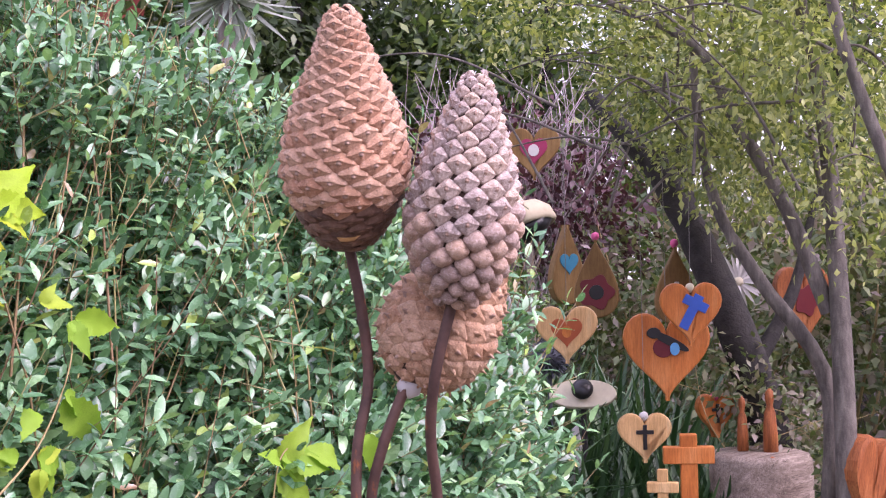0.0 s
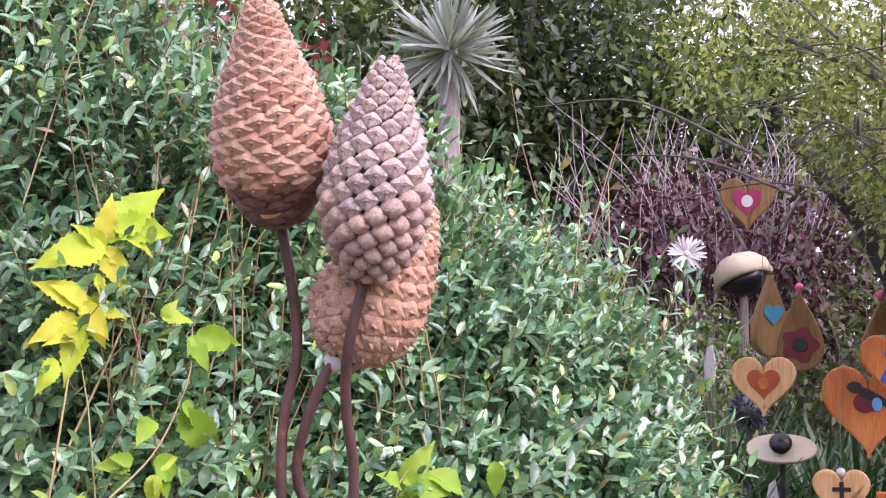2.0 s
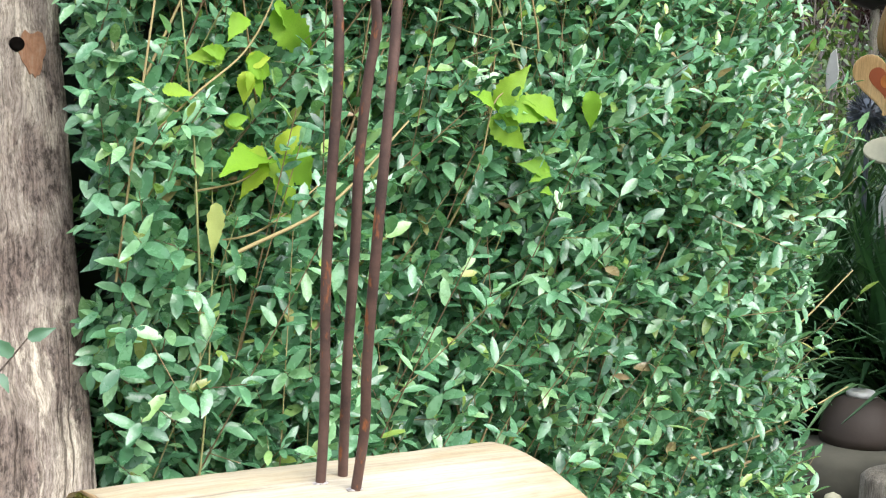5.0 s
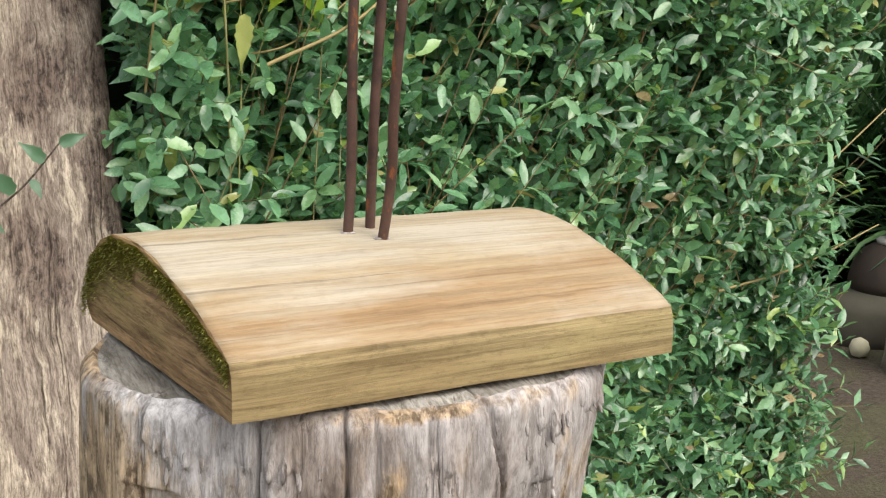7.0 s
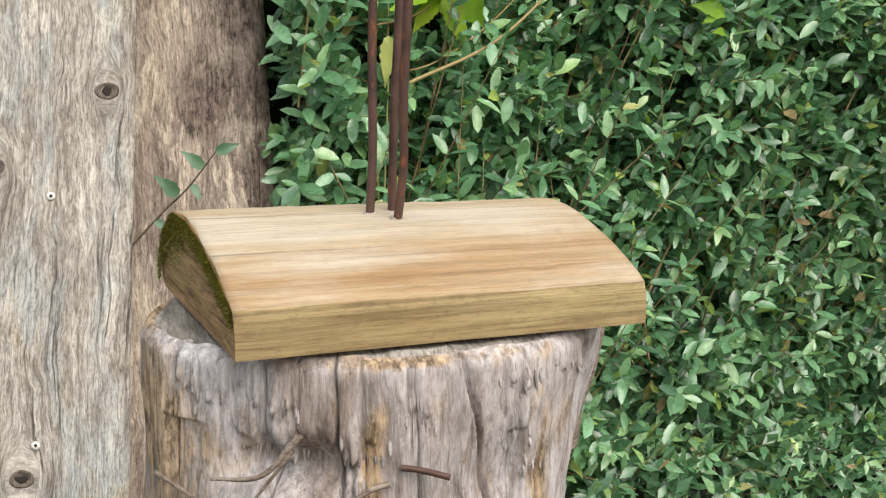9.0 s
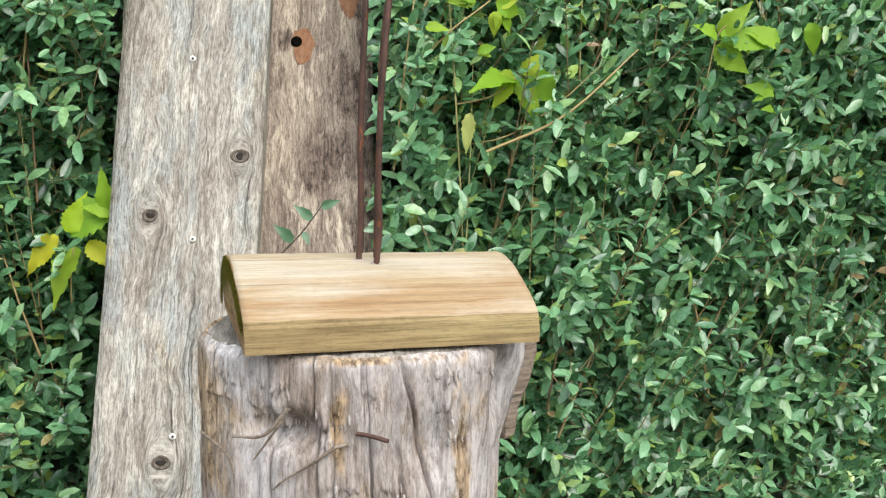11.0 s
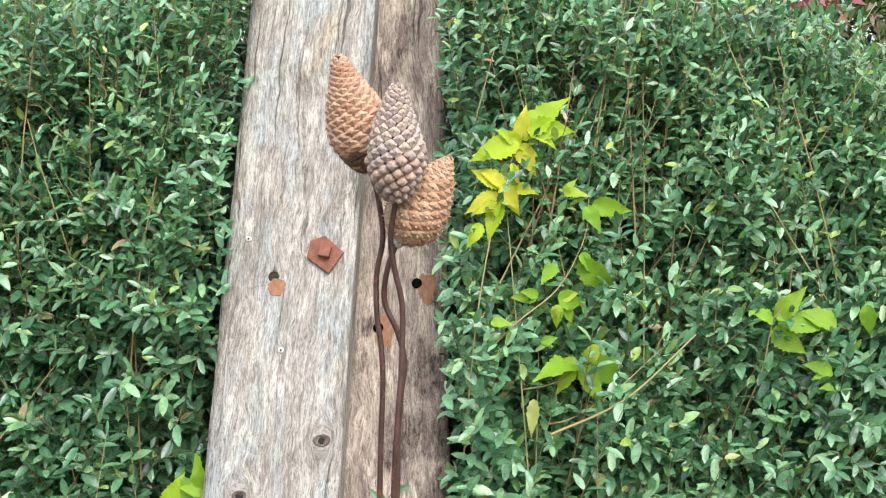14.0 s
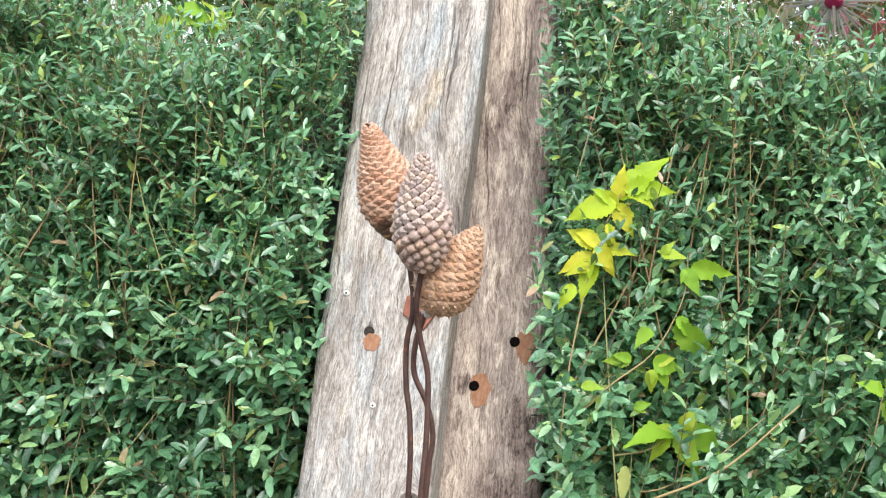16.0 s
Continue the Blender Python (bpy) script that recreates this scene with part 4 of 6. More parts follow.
def scale_mesh(name, material, keel=0.16, umbo=0.10, dome=0.0, under=1.7, brow=0.075):
    """One cone scale: a lozenge with a sharp cross keel and a small umbo under it, or a swollen knob; x across, y towards the tip, z outwards."""
    cols = [-1, -0.92, -0.72, -0.48, -0.28, -0.15, -0.07, 0, 0.07, 0.15, 0.28, 0.48, 0.72, 0.92, 1]
    rows = [1.0, 0.97, 0.78, 0.5, 0.25, 0.08, 0.0, -0.07, -0.15, -0.23, -0.33, -0.5, -0.75, -0.97, -1.0]
    pw = 1.25 + 0.6 * dome

    def height(u, t, x, y):
        run = keel * (0.32 + 0.68 * (1 - abs(u)) ** 0.85)
        h = run * (1 - t ** 1.2) ** 0.9 if t >= 0 else run * (1 + t) ** under
        q = min(1, (abs(u) ** pw + abs(t) ** pw) ** (1 / pw))
        h = h * (1 - dome) + dome * keel * ((1 - q ** 3.2) ** 0.6 * 0.95 + 0.05 * math.exp(-(t / 0.2) ** 2) * (1 - q))
        d = math.hypot(x / 0.07, (y + 0.035) / 0.05)
        return h + umbo * math.exp(-d * d) - umbo * 0.3 * math.exp(-((d - 1.9) / 0.6) ** 2)

    v, f, mats = [], [], []
    nc = len(cols)
    for r, t in enumerate(rows):
        for u in cols:
            half = 0.5 * max(0, 1 - abs(u) ** pw) ** (1 / pw)
            yk = brow * (1 - abs(u)) ** 1.2 - 0.015
            yk *= half * 2
            x = u * 0.5
            y = yk + (half - yk) * t if t >= 0 else yk + (half + yk) * t
            rim = r in (0, len(rows) - 1) or abs(u) == 1
            v.append((x, y, -0.2 if rim else height(u, t, x, y)))
    for r in range(len(rows) - 1):
        for i in range(nc - 1):
            a = r * nc + i
            f.append((a, a + nc, a + nc + 1, a + 1))
            mats.append(1 if abs(cols[i] + cols[i + 1]) < 0.25 and -0.30 < (rows[r] + rows[r + 1]) / 2 < -0.02 and dome < 0.5 else 0)
    me = mesh_of(name, v, f)
    me.materials.append(material)
    me.materials.append(M["umbo"])
    me.polygons.foreach_set("material_index", np.array(mats, dtype=np.int32))
    me.polygons.foreach_set("use_smooth", np.array([True] * len(f)))
    return me


def pine_cone(base, tip, profile, count, meshes, label, turn=0.0, swell=None, stretch=(1.72, 1.16), small=0.4):
    """A cone: a dark core with shields set in the golden-angle spiral. profile: (part of the length, radius in lengths)."""
    base, tip = INV @ Vector(base), INV @ Vector(tip)
    ax = tip - base
    length = ax.length
    ax.normalize()
    ex = ax.cross(Vector((0.1, 1, 0.2))).normalized()
    ey = ax.cross(ex)
    m = Matrix((ex, ey, ax)).transposed().to_4x4()
    m.translation = base
    ps, pr = [p[0] for p in profile], [p[1] * length for p in profile]
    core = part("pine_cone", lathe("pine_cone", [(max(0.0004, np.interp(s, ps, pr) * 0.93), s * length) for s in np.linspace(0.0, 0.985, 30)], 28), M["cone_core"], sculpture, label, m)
    ss = np.linspace(0, 1, 400)
    rr = np.interp(ss, ps, pr)
    size = small + (1 - small) * rr / rr.max()
    dens = np.cumsum(rr / size ** 2)
    dens /= dens[-1]
    slope = np.gradient(rr, ss * length)
    area = np.sum(2 * np.pi * rr * np.sqrt(1 + slope ** 2) / size ** 2) * length / 400 / count
    for k in range(count):
        s = float(np.interp((k + 0.5) / count, dens, ss))
        a = turn + k * 2.399963
        r, sl, sz = np.interp(s, ss, rr), np.interp(s, ss, slope), np.interp(s, ss, size)
        radial = Vector((math.cos(a), math.sin(a), 0))
        nrm = (radial - Vector((0, 0, float(sl)))).normalized()
        across = Vector((-math.sin(a), math.cos(a), 0))
        up = nrm.cross(across)
        q = math.sqrt(area) * sz
        lift, grow = swell(s, a) if swell else (1.0, 1.0)
        jit = 1 + 0.05 * math.sin(k * 12.9)
        rot = Matrix((across * q * stretch[0] * grow * jit, up * q * stretch[1] * grow, nrm * q * 1.25 * lift)).transposed().to_4x4()
        rot.translation = radial * float(r) + Vector((0, 0, s * length))
        tilt = Matrix.Rotation(0.10 * math.sin(k * 7.7), 4, "Z")
        part("scale", (meshes(s, a, k) if callable(meshes) else meshes[k % len(meshes)]), None, core, "", rot @ tilt)
    return core


PROF_A = [(0, 0.085), (0.012, 0.115), (0.06, 0.152), (0.13, 0.192), (0.226, 0.230), (0.32, 0.252), (0.417, 0.247), (0.536, 0.220), (0.655, 0.18), (0.774, 0.131), (0.87, 0.094), (0.955, 0.066), (1, 0.03)]
PROF_B = [(0, 0.05), (0.02, 0.08), (0.12, 0.155), (0.22, 0.195), (0.346, 0.222), (0.49, 0.220), (0.62, 0.190), (0.75, 0.142), (0.88, 0.095), (0.965, 0.06), (1, 0.03)]
PROF_C = [(0, 0.07), (0.03, 0.13), (0.10, 0.21), (0.2, 0.272), (0.33, 0.292), (0.46, 0.277), (0.6, 0.235), (0.75, 0.17), (0.88, 0.10), (0.96, 0.05), (1, 0.02)]
A_SC = [scale_mesh("scale_a", M["cone_a"], 0.26, 0.14, 0.0, 1.05, 0.15), scale_mesh("scale_a2", M["cone_a"], 0.30, 0.15, 0.08, 1.1, 0.13)]
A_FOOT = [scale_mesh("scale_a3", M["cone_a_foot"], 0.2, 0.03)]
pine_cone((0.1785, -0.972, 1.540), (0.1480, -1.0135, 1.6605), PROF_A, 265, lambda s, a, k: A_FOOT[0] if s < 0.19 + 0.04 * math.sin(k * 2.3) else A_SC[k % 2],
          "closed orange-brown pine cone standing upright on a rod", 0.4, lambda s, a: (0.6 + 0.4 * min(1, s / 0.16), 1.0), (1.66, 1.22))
B_LOW = [scale_mesh("scale_b", M["cone_b"], 0.50, 0.02, 1.0), scale_mesh("scale_b2", M["cone_b"], 0.55, 0.03, 0.95)]
B_TOP = [scale_mesh("scale_b3", M["cone_b_top"], 0.36, 0.13, 0.05, 1.1, 0.12), scale_mesh("scale_b4", M["cone_b_top"], 0.42, 0.13, 0.2, 1.1, 0.12)]
pine_cone((0.2065, -1.029, 1.506), (0.2118, -1.0458, 1.6275), PROF_B, 190, lambda s, a, k: (B_LOW if s < 0.44 + 0.14 * math.cos(a - 3.9) + 0.05 * math.sin(k * 3.1) else B_TOP)[k % 2],
          "grey-brown pine cone with swollen knobbly scales", 1.1,
          lambda s, a: (0.7 + 0.62 * max(0, 0.6 - s) * (1.05 + math.cos(a - 3.9)), 0.93 + 0.16 * max(0, 0.55 - s) * (1 + math.cos(a - 3.9))), (1.37, 1.18))
C_SC = [scale_mesh("scale_c", M["cone_c"], 0.22, 0.17, 0.05, 1.3, 0.06), scale_mesh("scale_c2", M["cone_c"], 0.26, 0.19, 0.15, 1.3, 0.06)]
C_LOW = [scale_mesh("scale_c3", M["cone_c"], 0.24, 0.28, 0.55, 1.3, 0.05), scale_mesh("scale_c4", M["cone_c"], 0.28, 0.25, 0.45, 1.3, 0.05)]
pine_cone((0.2085, -0.985, 1.461), (0.2655, -1.001, 1.5515), PROF_C, 165, lambda s, a, k: (C_LOW if s < 0.38 + 0.06 * math.sin(k * 1.7) else C_SC)[k % 2], "tan pine cone tilted over to the side", 2.0, lambda s, a: (0.95, 1.0), (1.55, 1.24))
part("broken_foot", lathe("broken_foot", [(0.0085, 0.0), (0.0075, 0.0022), (0.003, 0.003)], 14, 0.14, 8), M["pale_wood"], sculpture, "torn orange wood at a cone's foot",
     Matrix.Translation(INV @ Vector((0.1640, -0.9925, 1.5452))) @ Vector((-0.59, -0.80, -0.35)).to_track_quat("Z", "X").to_matrix().to_4x4() @ Matrix.Diagonal((0.55, 1, 1, 1)))
part("resin", lathe("resin", [(0.001, -0.006), (0.005, -0.004), (0.0065, 0.002), (0.003, 0.006)], 10, 0.25, 5), M["white"], sculpture, "whitish resin at a cone's foot", Matrix.Translation(INV @ Vector((0.2065, -0.9875, 1.459))))

# ---- hedge ----
X0, X1 = -1.15, 1.72


def hedge_front(x, z):
    return 0.10 + 0.33 * np.maximum(0, x - 0.35) + 0.22 * np.maximum(0, z - 1.4) + 0.10 * np.maximum(0, 0.5 - z) * -1 + 0.05 * np.sin(x * 5.1 + 1) * np.sin(z * 4.3)


def mounds(x, z):
    """Soft cushions and pockets in the leafy face."""
    return 0.06 * np.sin(11 * x + 2.3 * np.sin(7 * z)) * np.sin(12.5 * z + 2.0 * np.sin(6 * x + 1)) + 0.02 * np.sin(27 * x + 9 * z) * np.sin(31 * z - 7 * x) \
        - 0.07 * np.exp(-((x - 1.05) / 0.35) ** 2 - ((z - 1.0) / 0.2) ** 2) - 0.08 * np.exp(-((x + 0.7) / 0.3) ** 2 - ((z - 1.3) / 0.16) ** 2)


def hedge_top(x):
    return np.interp(x, [-2, -0.72, -0.63, -0.36, -0.29, 0.55, 0.68, 0.80, 0.90, 1.08, 1.29, 1.48, 1.61, 1.78], [2.0, 2.0, 1.78, 1.78, 2.0, 1.96, 1.82, 1.74, 1.78, 1.70, 1.66, 1.50, 1.38, 1.15]) + 0.03 * np.sin(x * 9)


def sleeper_band(x, y, z, grow=0.0):
    """True inside and before the two timbers."""
    lo = -0.161 - 0.126 + 0.0708 * z - grow
    hi = 0.112 + 0.123 + grow
    return (x > lo) & (x < hi) & (y < LEAN * (z - 1.0153) + 0.28)


def hedge_shoots(count, deep, seed):
    """Roots and ways of shoots on the front, the top and the right end."""
    g = np.random.default_rng(seed)
    kind = g.uniform(0, 1, count)
    x = g.uniform(X0, X1, count)
    z = 0.25 + (hedge_top(x) - 0.25) * g.uniform(0, 1, count) ** 0.72
    low = g.uniform(0, 1, count) < 0.08
    z = np.where(low, g.uniform(0, 0.4, count), z)
    y = hedge_front(x, z) + mounds(x, z) + g.uniform(0.0, deep, count)
    way = np.stack([g.normal(-0.12, 0.45, count), g.normal(-0.60, 0.3, count), g.normal(0.45 + 0.5 * np.clip((z - 1.2) / 0.5, 0, 1), 0.4, count)], 1)
    top = kind > 0.84
    y[top] = (hedge_front(x, hedge_top(x)) + g.uniform(0, 0.75, count))[top]
    z[top] = (hedge_top(x) - g.uniform(0.02, 0.2, count))[top]
    way[top] = np.stack([g.normal(0, 0.3, count), g.normal(-0.1, 0.3, count), g.normal(1, 0.2, count)], 1)[top]
    end = kind < 0.12
    u = g.uniform(0, 1, count)
    x[end] = (X1 - 0.03 - 0.10 * np.sqrt(u) + 0.12 * (g.uniform(0, 1, count) - 0.5))[end]
    zz = g.uniform(0, 1, count) * 1.2
    z[end] = zz[end]
    y[end] = (hedge_front(np.full(count, X1), zz) + u * 0.8)[end]
    way[end] = np.stack([g.normal(0.7, 0.3, count), g.normal(-0.3, 0.4, count), g.normal(0.5, 0.4, count)], 1)[end]
    return np.stack([x, y, z], 1), unit(way), top


def shoots_to_leaves(root, way, length, pairs, leaf_len, leaf_wid, seed):
    """Opposite pairs of leaves along bent shoots, and the shoots' own lines."""
    g = np.random.default_rng(seed)
    n_ = len(root)
    bend = unit(way + np.array([0, -0.15, 0.35]) + g.normal(0, 0.12, (n_, 3)))
    s = np.linspace(0, 1, 5)
    lines = root[:, None] + length[:, None, None] * (way[:, None] * s[None, :, None] * 0.75 + bend[:, None] * (s ** 2)[None, :, None] * 0.35)
    P, A, N = [], [], []
    side0 = unit(np.cross(way, np.array([0.31, 0.2, 0.93]) + g.normal(0, 0.25, (n_, 3))))
    other = np.cross(way, side0)
    for k in range(pairs):
        q = (k + 0.6 + g.uniform(-0.2, 0.2, n_)) / pairs
        p = root + length[:, None] * (way * (q * 0.75)[:, None] + bend * (q ** 2 * 0.35)[:, None])
        d = unit(way * 0.75 + bend * (q * 0.7)[:, None])
        sd = side0 if k % 2 else unit(other + 0.25 * side0)
        for sign in (-1, 1):
            along = unit(sd * sign + d * g.uniform(0.35, 1.0, (n_, 1)) + g.normal(0, 0.22, (n_, 3)) + np.array([0, -0.12, -0.10]))
            normal = unit(np.cross(np.cross(along, d + np.array([0, -0.3, 0.6])), along) + g.normal(0, 0.35, (n_, 3)) + np.array([-0.1, -0.55, 0.6]))
            P.append(p), A.append(along), N.append(normal)
    tip = unit(bend + g.normal(0, 0.15, (n_, 3)))
    P.append(lines[:, -1]), A.append(tip), N.append(unit(np.cross(side0, tip)))
    P, A, N = np.concatenate(P), np.concatenate(A), np.concatenate(N)
    ln = leaf_len * g.uniform(0.6, 1.15, len(P)) * np.interp(P[:, 2], [1.1, 1.65], [1.0, 0.70])
    return P, A, N, ln, leaf_wid * ln / leaf_len * g.uniform(0.85, 1.15, len(P)), lines


hedge = thing("hedge", pose(0, 0, 0), "dense clipped green privet hedge with small glossy leaves", "hedge", kind="stuff")
sets = []
root, way, top = hedge_shoots(10600, 0.13, 21)
keep = ~sleeper_band(*root.T, 0.02)
sets.append((root[keep], way[keep], np.where(top[keep] & (root[keep][:, 0] < 0.5), 0.20, 0.12) * rng.uniform(0.6, 1.3, keep.sum()), 7, 0.043, 0.0178))
root, way, top = hedge_shoots(5200, 0.34, 22)
keep = ~sleeper_band(*root.T, 0.02)
sets.append((root[keep], way[keep], 0.16 * rng.uniform(0.6, 1.3, keep.sum()), 5, 0.044, 0.018))
# long young shoots that rise up the face, with pairs of leaves all along
g = np.random.default_rng(25)
k_ = 480
lx, lz = g.uniform(X0, X1 - 0.1, k_), g.uniform(0.3, 1.62, k_)
lz = np.minimum(lz, hedge_top(lx) - 0.22)
root = np.stack([lx, hedge_front(lx, lz) + g.uniform(-0.02, 0.05, k_), lz], 1)
way = unit(np.stack([g.normal(0.05, 0.5, k_), g.normal(-0.17, 0.12, k_) + 0.2 * (lz > 1.25), np.full(k_, 1.0)], 1))
keep = ~sleeper_band(*root.T, 0.05) & ~sleeper_band(*(root + way * 0.4).T, 0.05)
reach = np.minimum(g.uniform(0.26, 0.5, k_), hedge_top(lx) - lz + np.where(np.abs(lx + 0.49) < 0.22, -0.04, 0.12))
sets.append((root[keep], way[keep], reach[keep], 12, 0.042, 0.0175))
all_lines = []
for k, (r_, w_, l_, pairs, ll, lw) in enumerate(sets):
    P, A, N, ln, wd, lines = shoots_to_leaves(r_, w_, l_, pairs, ll, lw, 40 + k)
    tipp = P + A * ln[:, None]
    ok = ~sleeper_band(*P.T, -0.012) & ~sleeper_band(*tipp.T, -0.03)
    deep_in = (P[:, 1] > hedge_front(P[:, 0], P[:, 2]) + mounds(P[:, 0], P[:, 2]) + 0.05) | (P[:, 2] < 0.42) | (P[:, 0] < -0.95)
    for name, some, chewed in ((("leaves", "inner_leaves", "shoot_leaves")[k], ok & ~deep_in, 0.18), ("shaded_leaves", ok & deep_in, 0.0)):
        tagged(part(name, leaf_mesh(name, P[some], A[some], N[some], ln[some], wd[some], 0.3, 0.12, chewed == 0, chewed), M["leaf"], hedge), kind="stuff")
    all_lines.append(lines[~sleeper_band(*lines[:, -1].T, 0.004) & ~sleeper_band(*lines[:, 2].T, 0.004)])
lines = np.concatenate(all_lines)
tagged(part("shoots", tubes_mesh("shoots", lines[:, ::2], np.linspace(1, 0.45, 3) * np.where(np.arange(len(lines)) < len(lines) - len(all_lines[2]), 0.0015, 0.0018)[:, None], 3), M["twig"], hedge, "thin pale-brown shoots"), kind="stuff")
# tall thin stems rising through the face
g = np.random.default_rng(5)
k_ = 90
sx = g.uniform(-1.6, 1.5, k_)
sz = g.uniform(0.5, 1.55, k_)
sl = g.uniform(0.3, 0.75, k_)
lean_x = g.normal(0.15, 0.3, k_)
stems = np.stack([np.stack([sx + lean_x * sl * q, hedge_front(sx + lean_x * sl * q, sz + sl * q) - 0.03 - 0.02 * np.sin(q * 3) + 0.02 * np.sin(sx * 40 + q * 4), sz + sl * q], 1) for q in np.linspace(0, 1, 5)], 1)
okst = ~sleeper_band(*stems[:, 0].T, 0.05) & ~sleeper_band(*stems[:, -1].T, 0.05)
tagged(part("stems", tubes_mesh("stems", stems[okst], np.tile(np.linspace(0.0022, 0.0009, 5), (okst.sum(), 1)), 5), M["twig"], hedge, "long thin woody stems"), kind="stuff")
for pts in ([(1.60, 0.50, 0.70), (1.78, 0.54, 0.76), (1.99, 0.60, 0.87)], [(1.45, 0.42, 0.55), (1.7, 0.5, 0.56), (1.96, 0.56, 0.62)], [(0.42, 0.02, 1.05), (0.56, 0.04, 1.11), (0.70, 0.10, 1.22)]):
    part("long_twig", rod_mesh("long_twig", pts, 0.003, 0.0015, 6, 12), M["twig"], hedge, "long pale twig")
# inner backing sheet; its near-black green paints the shade between the leaves
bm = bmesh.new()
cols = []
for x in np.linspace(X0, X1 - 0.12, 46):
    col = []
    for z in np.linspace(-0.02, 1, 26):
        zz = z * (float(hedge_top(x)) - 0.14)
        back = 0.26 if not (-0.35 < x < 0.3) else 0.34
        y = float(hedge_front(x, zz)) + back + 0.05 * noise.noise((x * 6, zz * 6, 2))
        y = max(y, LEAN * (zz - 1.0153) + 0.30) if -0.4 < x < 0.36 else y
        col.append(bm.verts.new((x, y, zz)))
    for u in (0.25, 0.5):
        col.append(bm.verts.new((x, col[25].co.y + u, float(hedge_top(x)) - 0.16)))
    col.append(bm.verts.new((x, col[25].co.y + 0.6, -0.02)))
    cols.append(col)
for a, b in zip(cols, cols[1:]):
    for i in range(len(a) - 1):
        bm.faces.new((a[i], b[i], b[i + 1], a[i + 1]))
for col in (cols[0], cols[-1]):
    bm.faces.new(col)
part("inner_mass", bm, M["leaf_shade"], hedge, "dark backing sheet coloured as the shade inside the hedge")


# ---- broad-leaved seedlings in the hedge, and single long twigs ----
def toothed_leaf(name, material, teeth=9, wide=0.62, fold=0.22, droop=0.25, seed=0):
    """A pointed oval leaf with a toothed margin, one long, in x (across) and y (along)."""
    r = random.Random(seed)
    v, f = [], []
    rows = teeth * 2
    for k in range(rows + 1):
        s = k / rows
        w = wide / 2 * (math.sin(math.pi * s ** 0.64) ** 1.05) * (1.0 if k % 2 else 0.84) * (1 + r.uniform(-0.05, 0.05)) if 0 < k < rows else 0.012
        zc = -droop * s * s + 0.015 * math.sin(s * 9 + seed)
        ruff = 0.02 * math.sin(s * 20 + seed)
        v += [(-w, s - (0.02 if k % 2 else 0), zc + fold * w + ruff), (-w * 0.5, s, zc + fold * w * 0.45), (0, s, zc), (w * 0.5, s, zc + fold * w * 0.45), (w, s - (0.02 if k % 2 else 0), zc + fold * w - ruff)]
    for k in range(rows):
        for i in range(4):
            a = k * 5 + i
            f.append((a, a + 1, a + 6, a + 5))
    me = mesh_of(name, v, f)
    me.materials.append(material)
    return me


YEL = [toothed_leaf("yellow_blade", M["yellow_leaf"], 10, 0.54, 0.3, 0.3, s) for s in (1, 2, 3)]
LIM = [toothed_leaf("lime_blade", M["lime_leaf"], 9, 0.56, 0.25, 0.34, s) for s in (4, 5, 6)]


def seedling(name, label, leaves, stem, blades, out=-0.10, seed=0, big=1.0):
    """A stem with separate leaves. leaves: rows of foot x, z and tip x, z on the hedge's face."""
    r = random.Random(seed)
    y0 = float(hedge_front(np.array(stem[0][0]), np.array(stem[0][1])))
    ob = thing(name, pose(stem[0][0], y0, stem[0][1]), label, "shrub")
    inv = ob.matrix_basis.inverted()
    at = lambda x, z, d=0.0: Vector((x, float(hedge_front(np.array(x), np.array(z))) + out + d, z))
    part("stem", rod_mesh("stem", [tuple(inv @ at(x, z, 0.05 if i == 0 else 0.0)) for i, (x, z) in enumerate(stem)], 0.0018, 0.0009, 6, 24), M["twig"], ob, "thin brown stem")
    extra = []
    for a, b, c, d in leaves[:-1:1 if "yellow" in name else 2]:
        q, w = r.uniform(0.45, 0.75), r.uniform(-0.9, 0.9)
        dx, dz = (c - a) * q, (d - b) * q
        extra.append((a, b, a + dx * math.cos(w) - dz * math.sin(w), b + dx * math.sin(w) + dz * math.cos(w)))
    for k, (a, b, c, d) in enumerate(list(leaves) + extra):
        foot, tip = at(a, b, r.uniform(-0.01, 0.01)), at(c, d, r.uniform(-0.035, 0.0))
        al = tip - foot
        ln = al.length * big
        al.normalize()
        nr = Vector((r.uniform(-0.6, 0.5), -1.0, r.uniform(0.0, 0.9)))
        sd = al.cross(nr).normalized()
        nr = sd.cross(al)
        m = Matrix((sd * ln * r.uniform(0.9, 1.12), al * ln, nr * ln)).transposed().to_4x4()
        m.translation = foot
        part("leaf", blades[k % len(blades)], None, ob, "", inv @ m)
    return ob


seedling("yellow_leaved_seedling", "seedling with bright yellow toothed autumn leaves growing out of the hedge",
         [(0.376, 1.592, 0.464, 1.686), (0.388, 1.612, 0.485, 1.609), (0.376, 1.584, 0.336, 1.61), (0.372, 1.58, 0.404, 1.525), (0.372, 1.584, 0.276, 1.567), (0.344, 1.507, 0.28, 1.547),
          (0.34, 1.507, 0.412, 1.499), (0.34, 1.511, 0.37, 1.451), (0.334, 1.491, 0.269, 1.467), (0.334, 1.479, 0.308, 1.415), (0.356, 1.547, 0.376, 1.509), (0.30, 1.44, 0.275, 1.40)],
         [(0.26, 1.02), (0.29, 1.28), (0.335, 1.49), (0.376, 1.592), (0.40, 1.63)], YEL, seed=1, big=0.95)
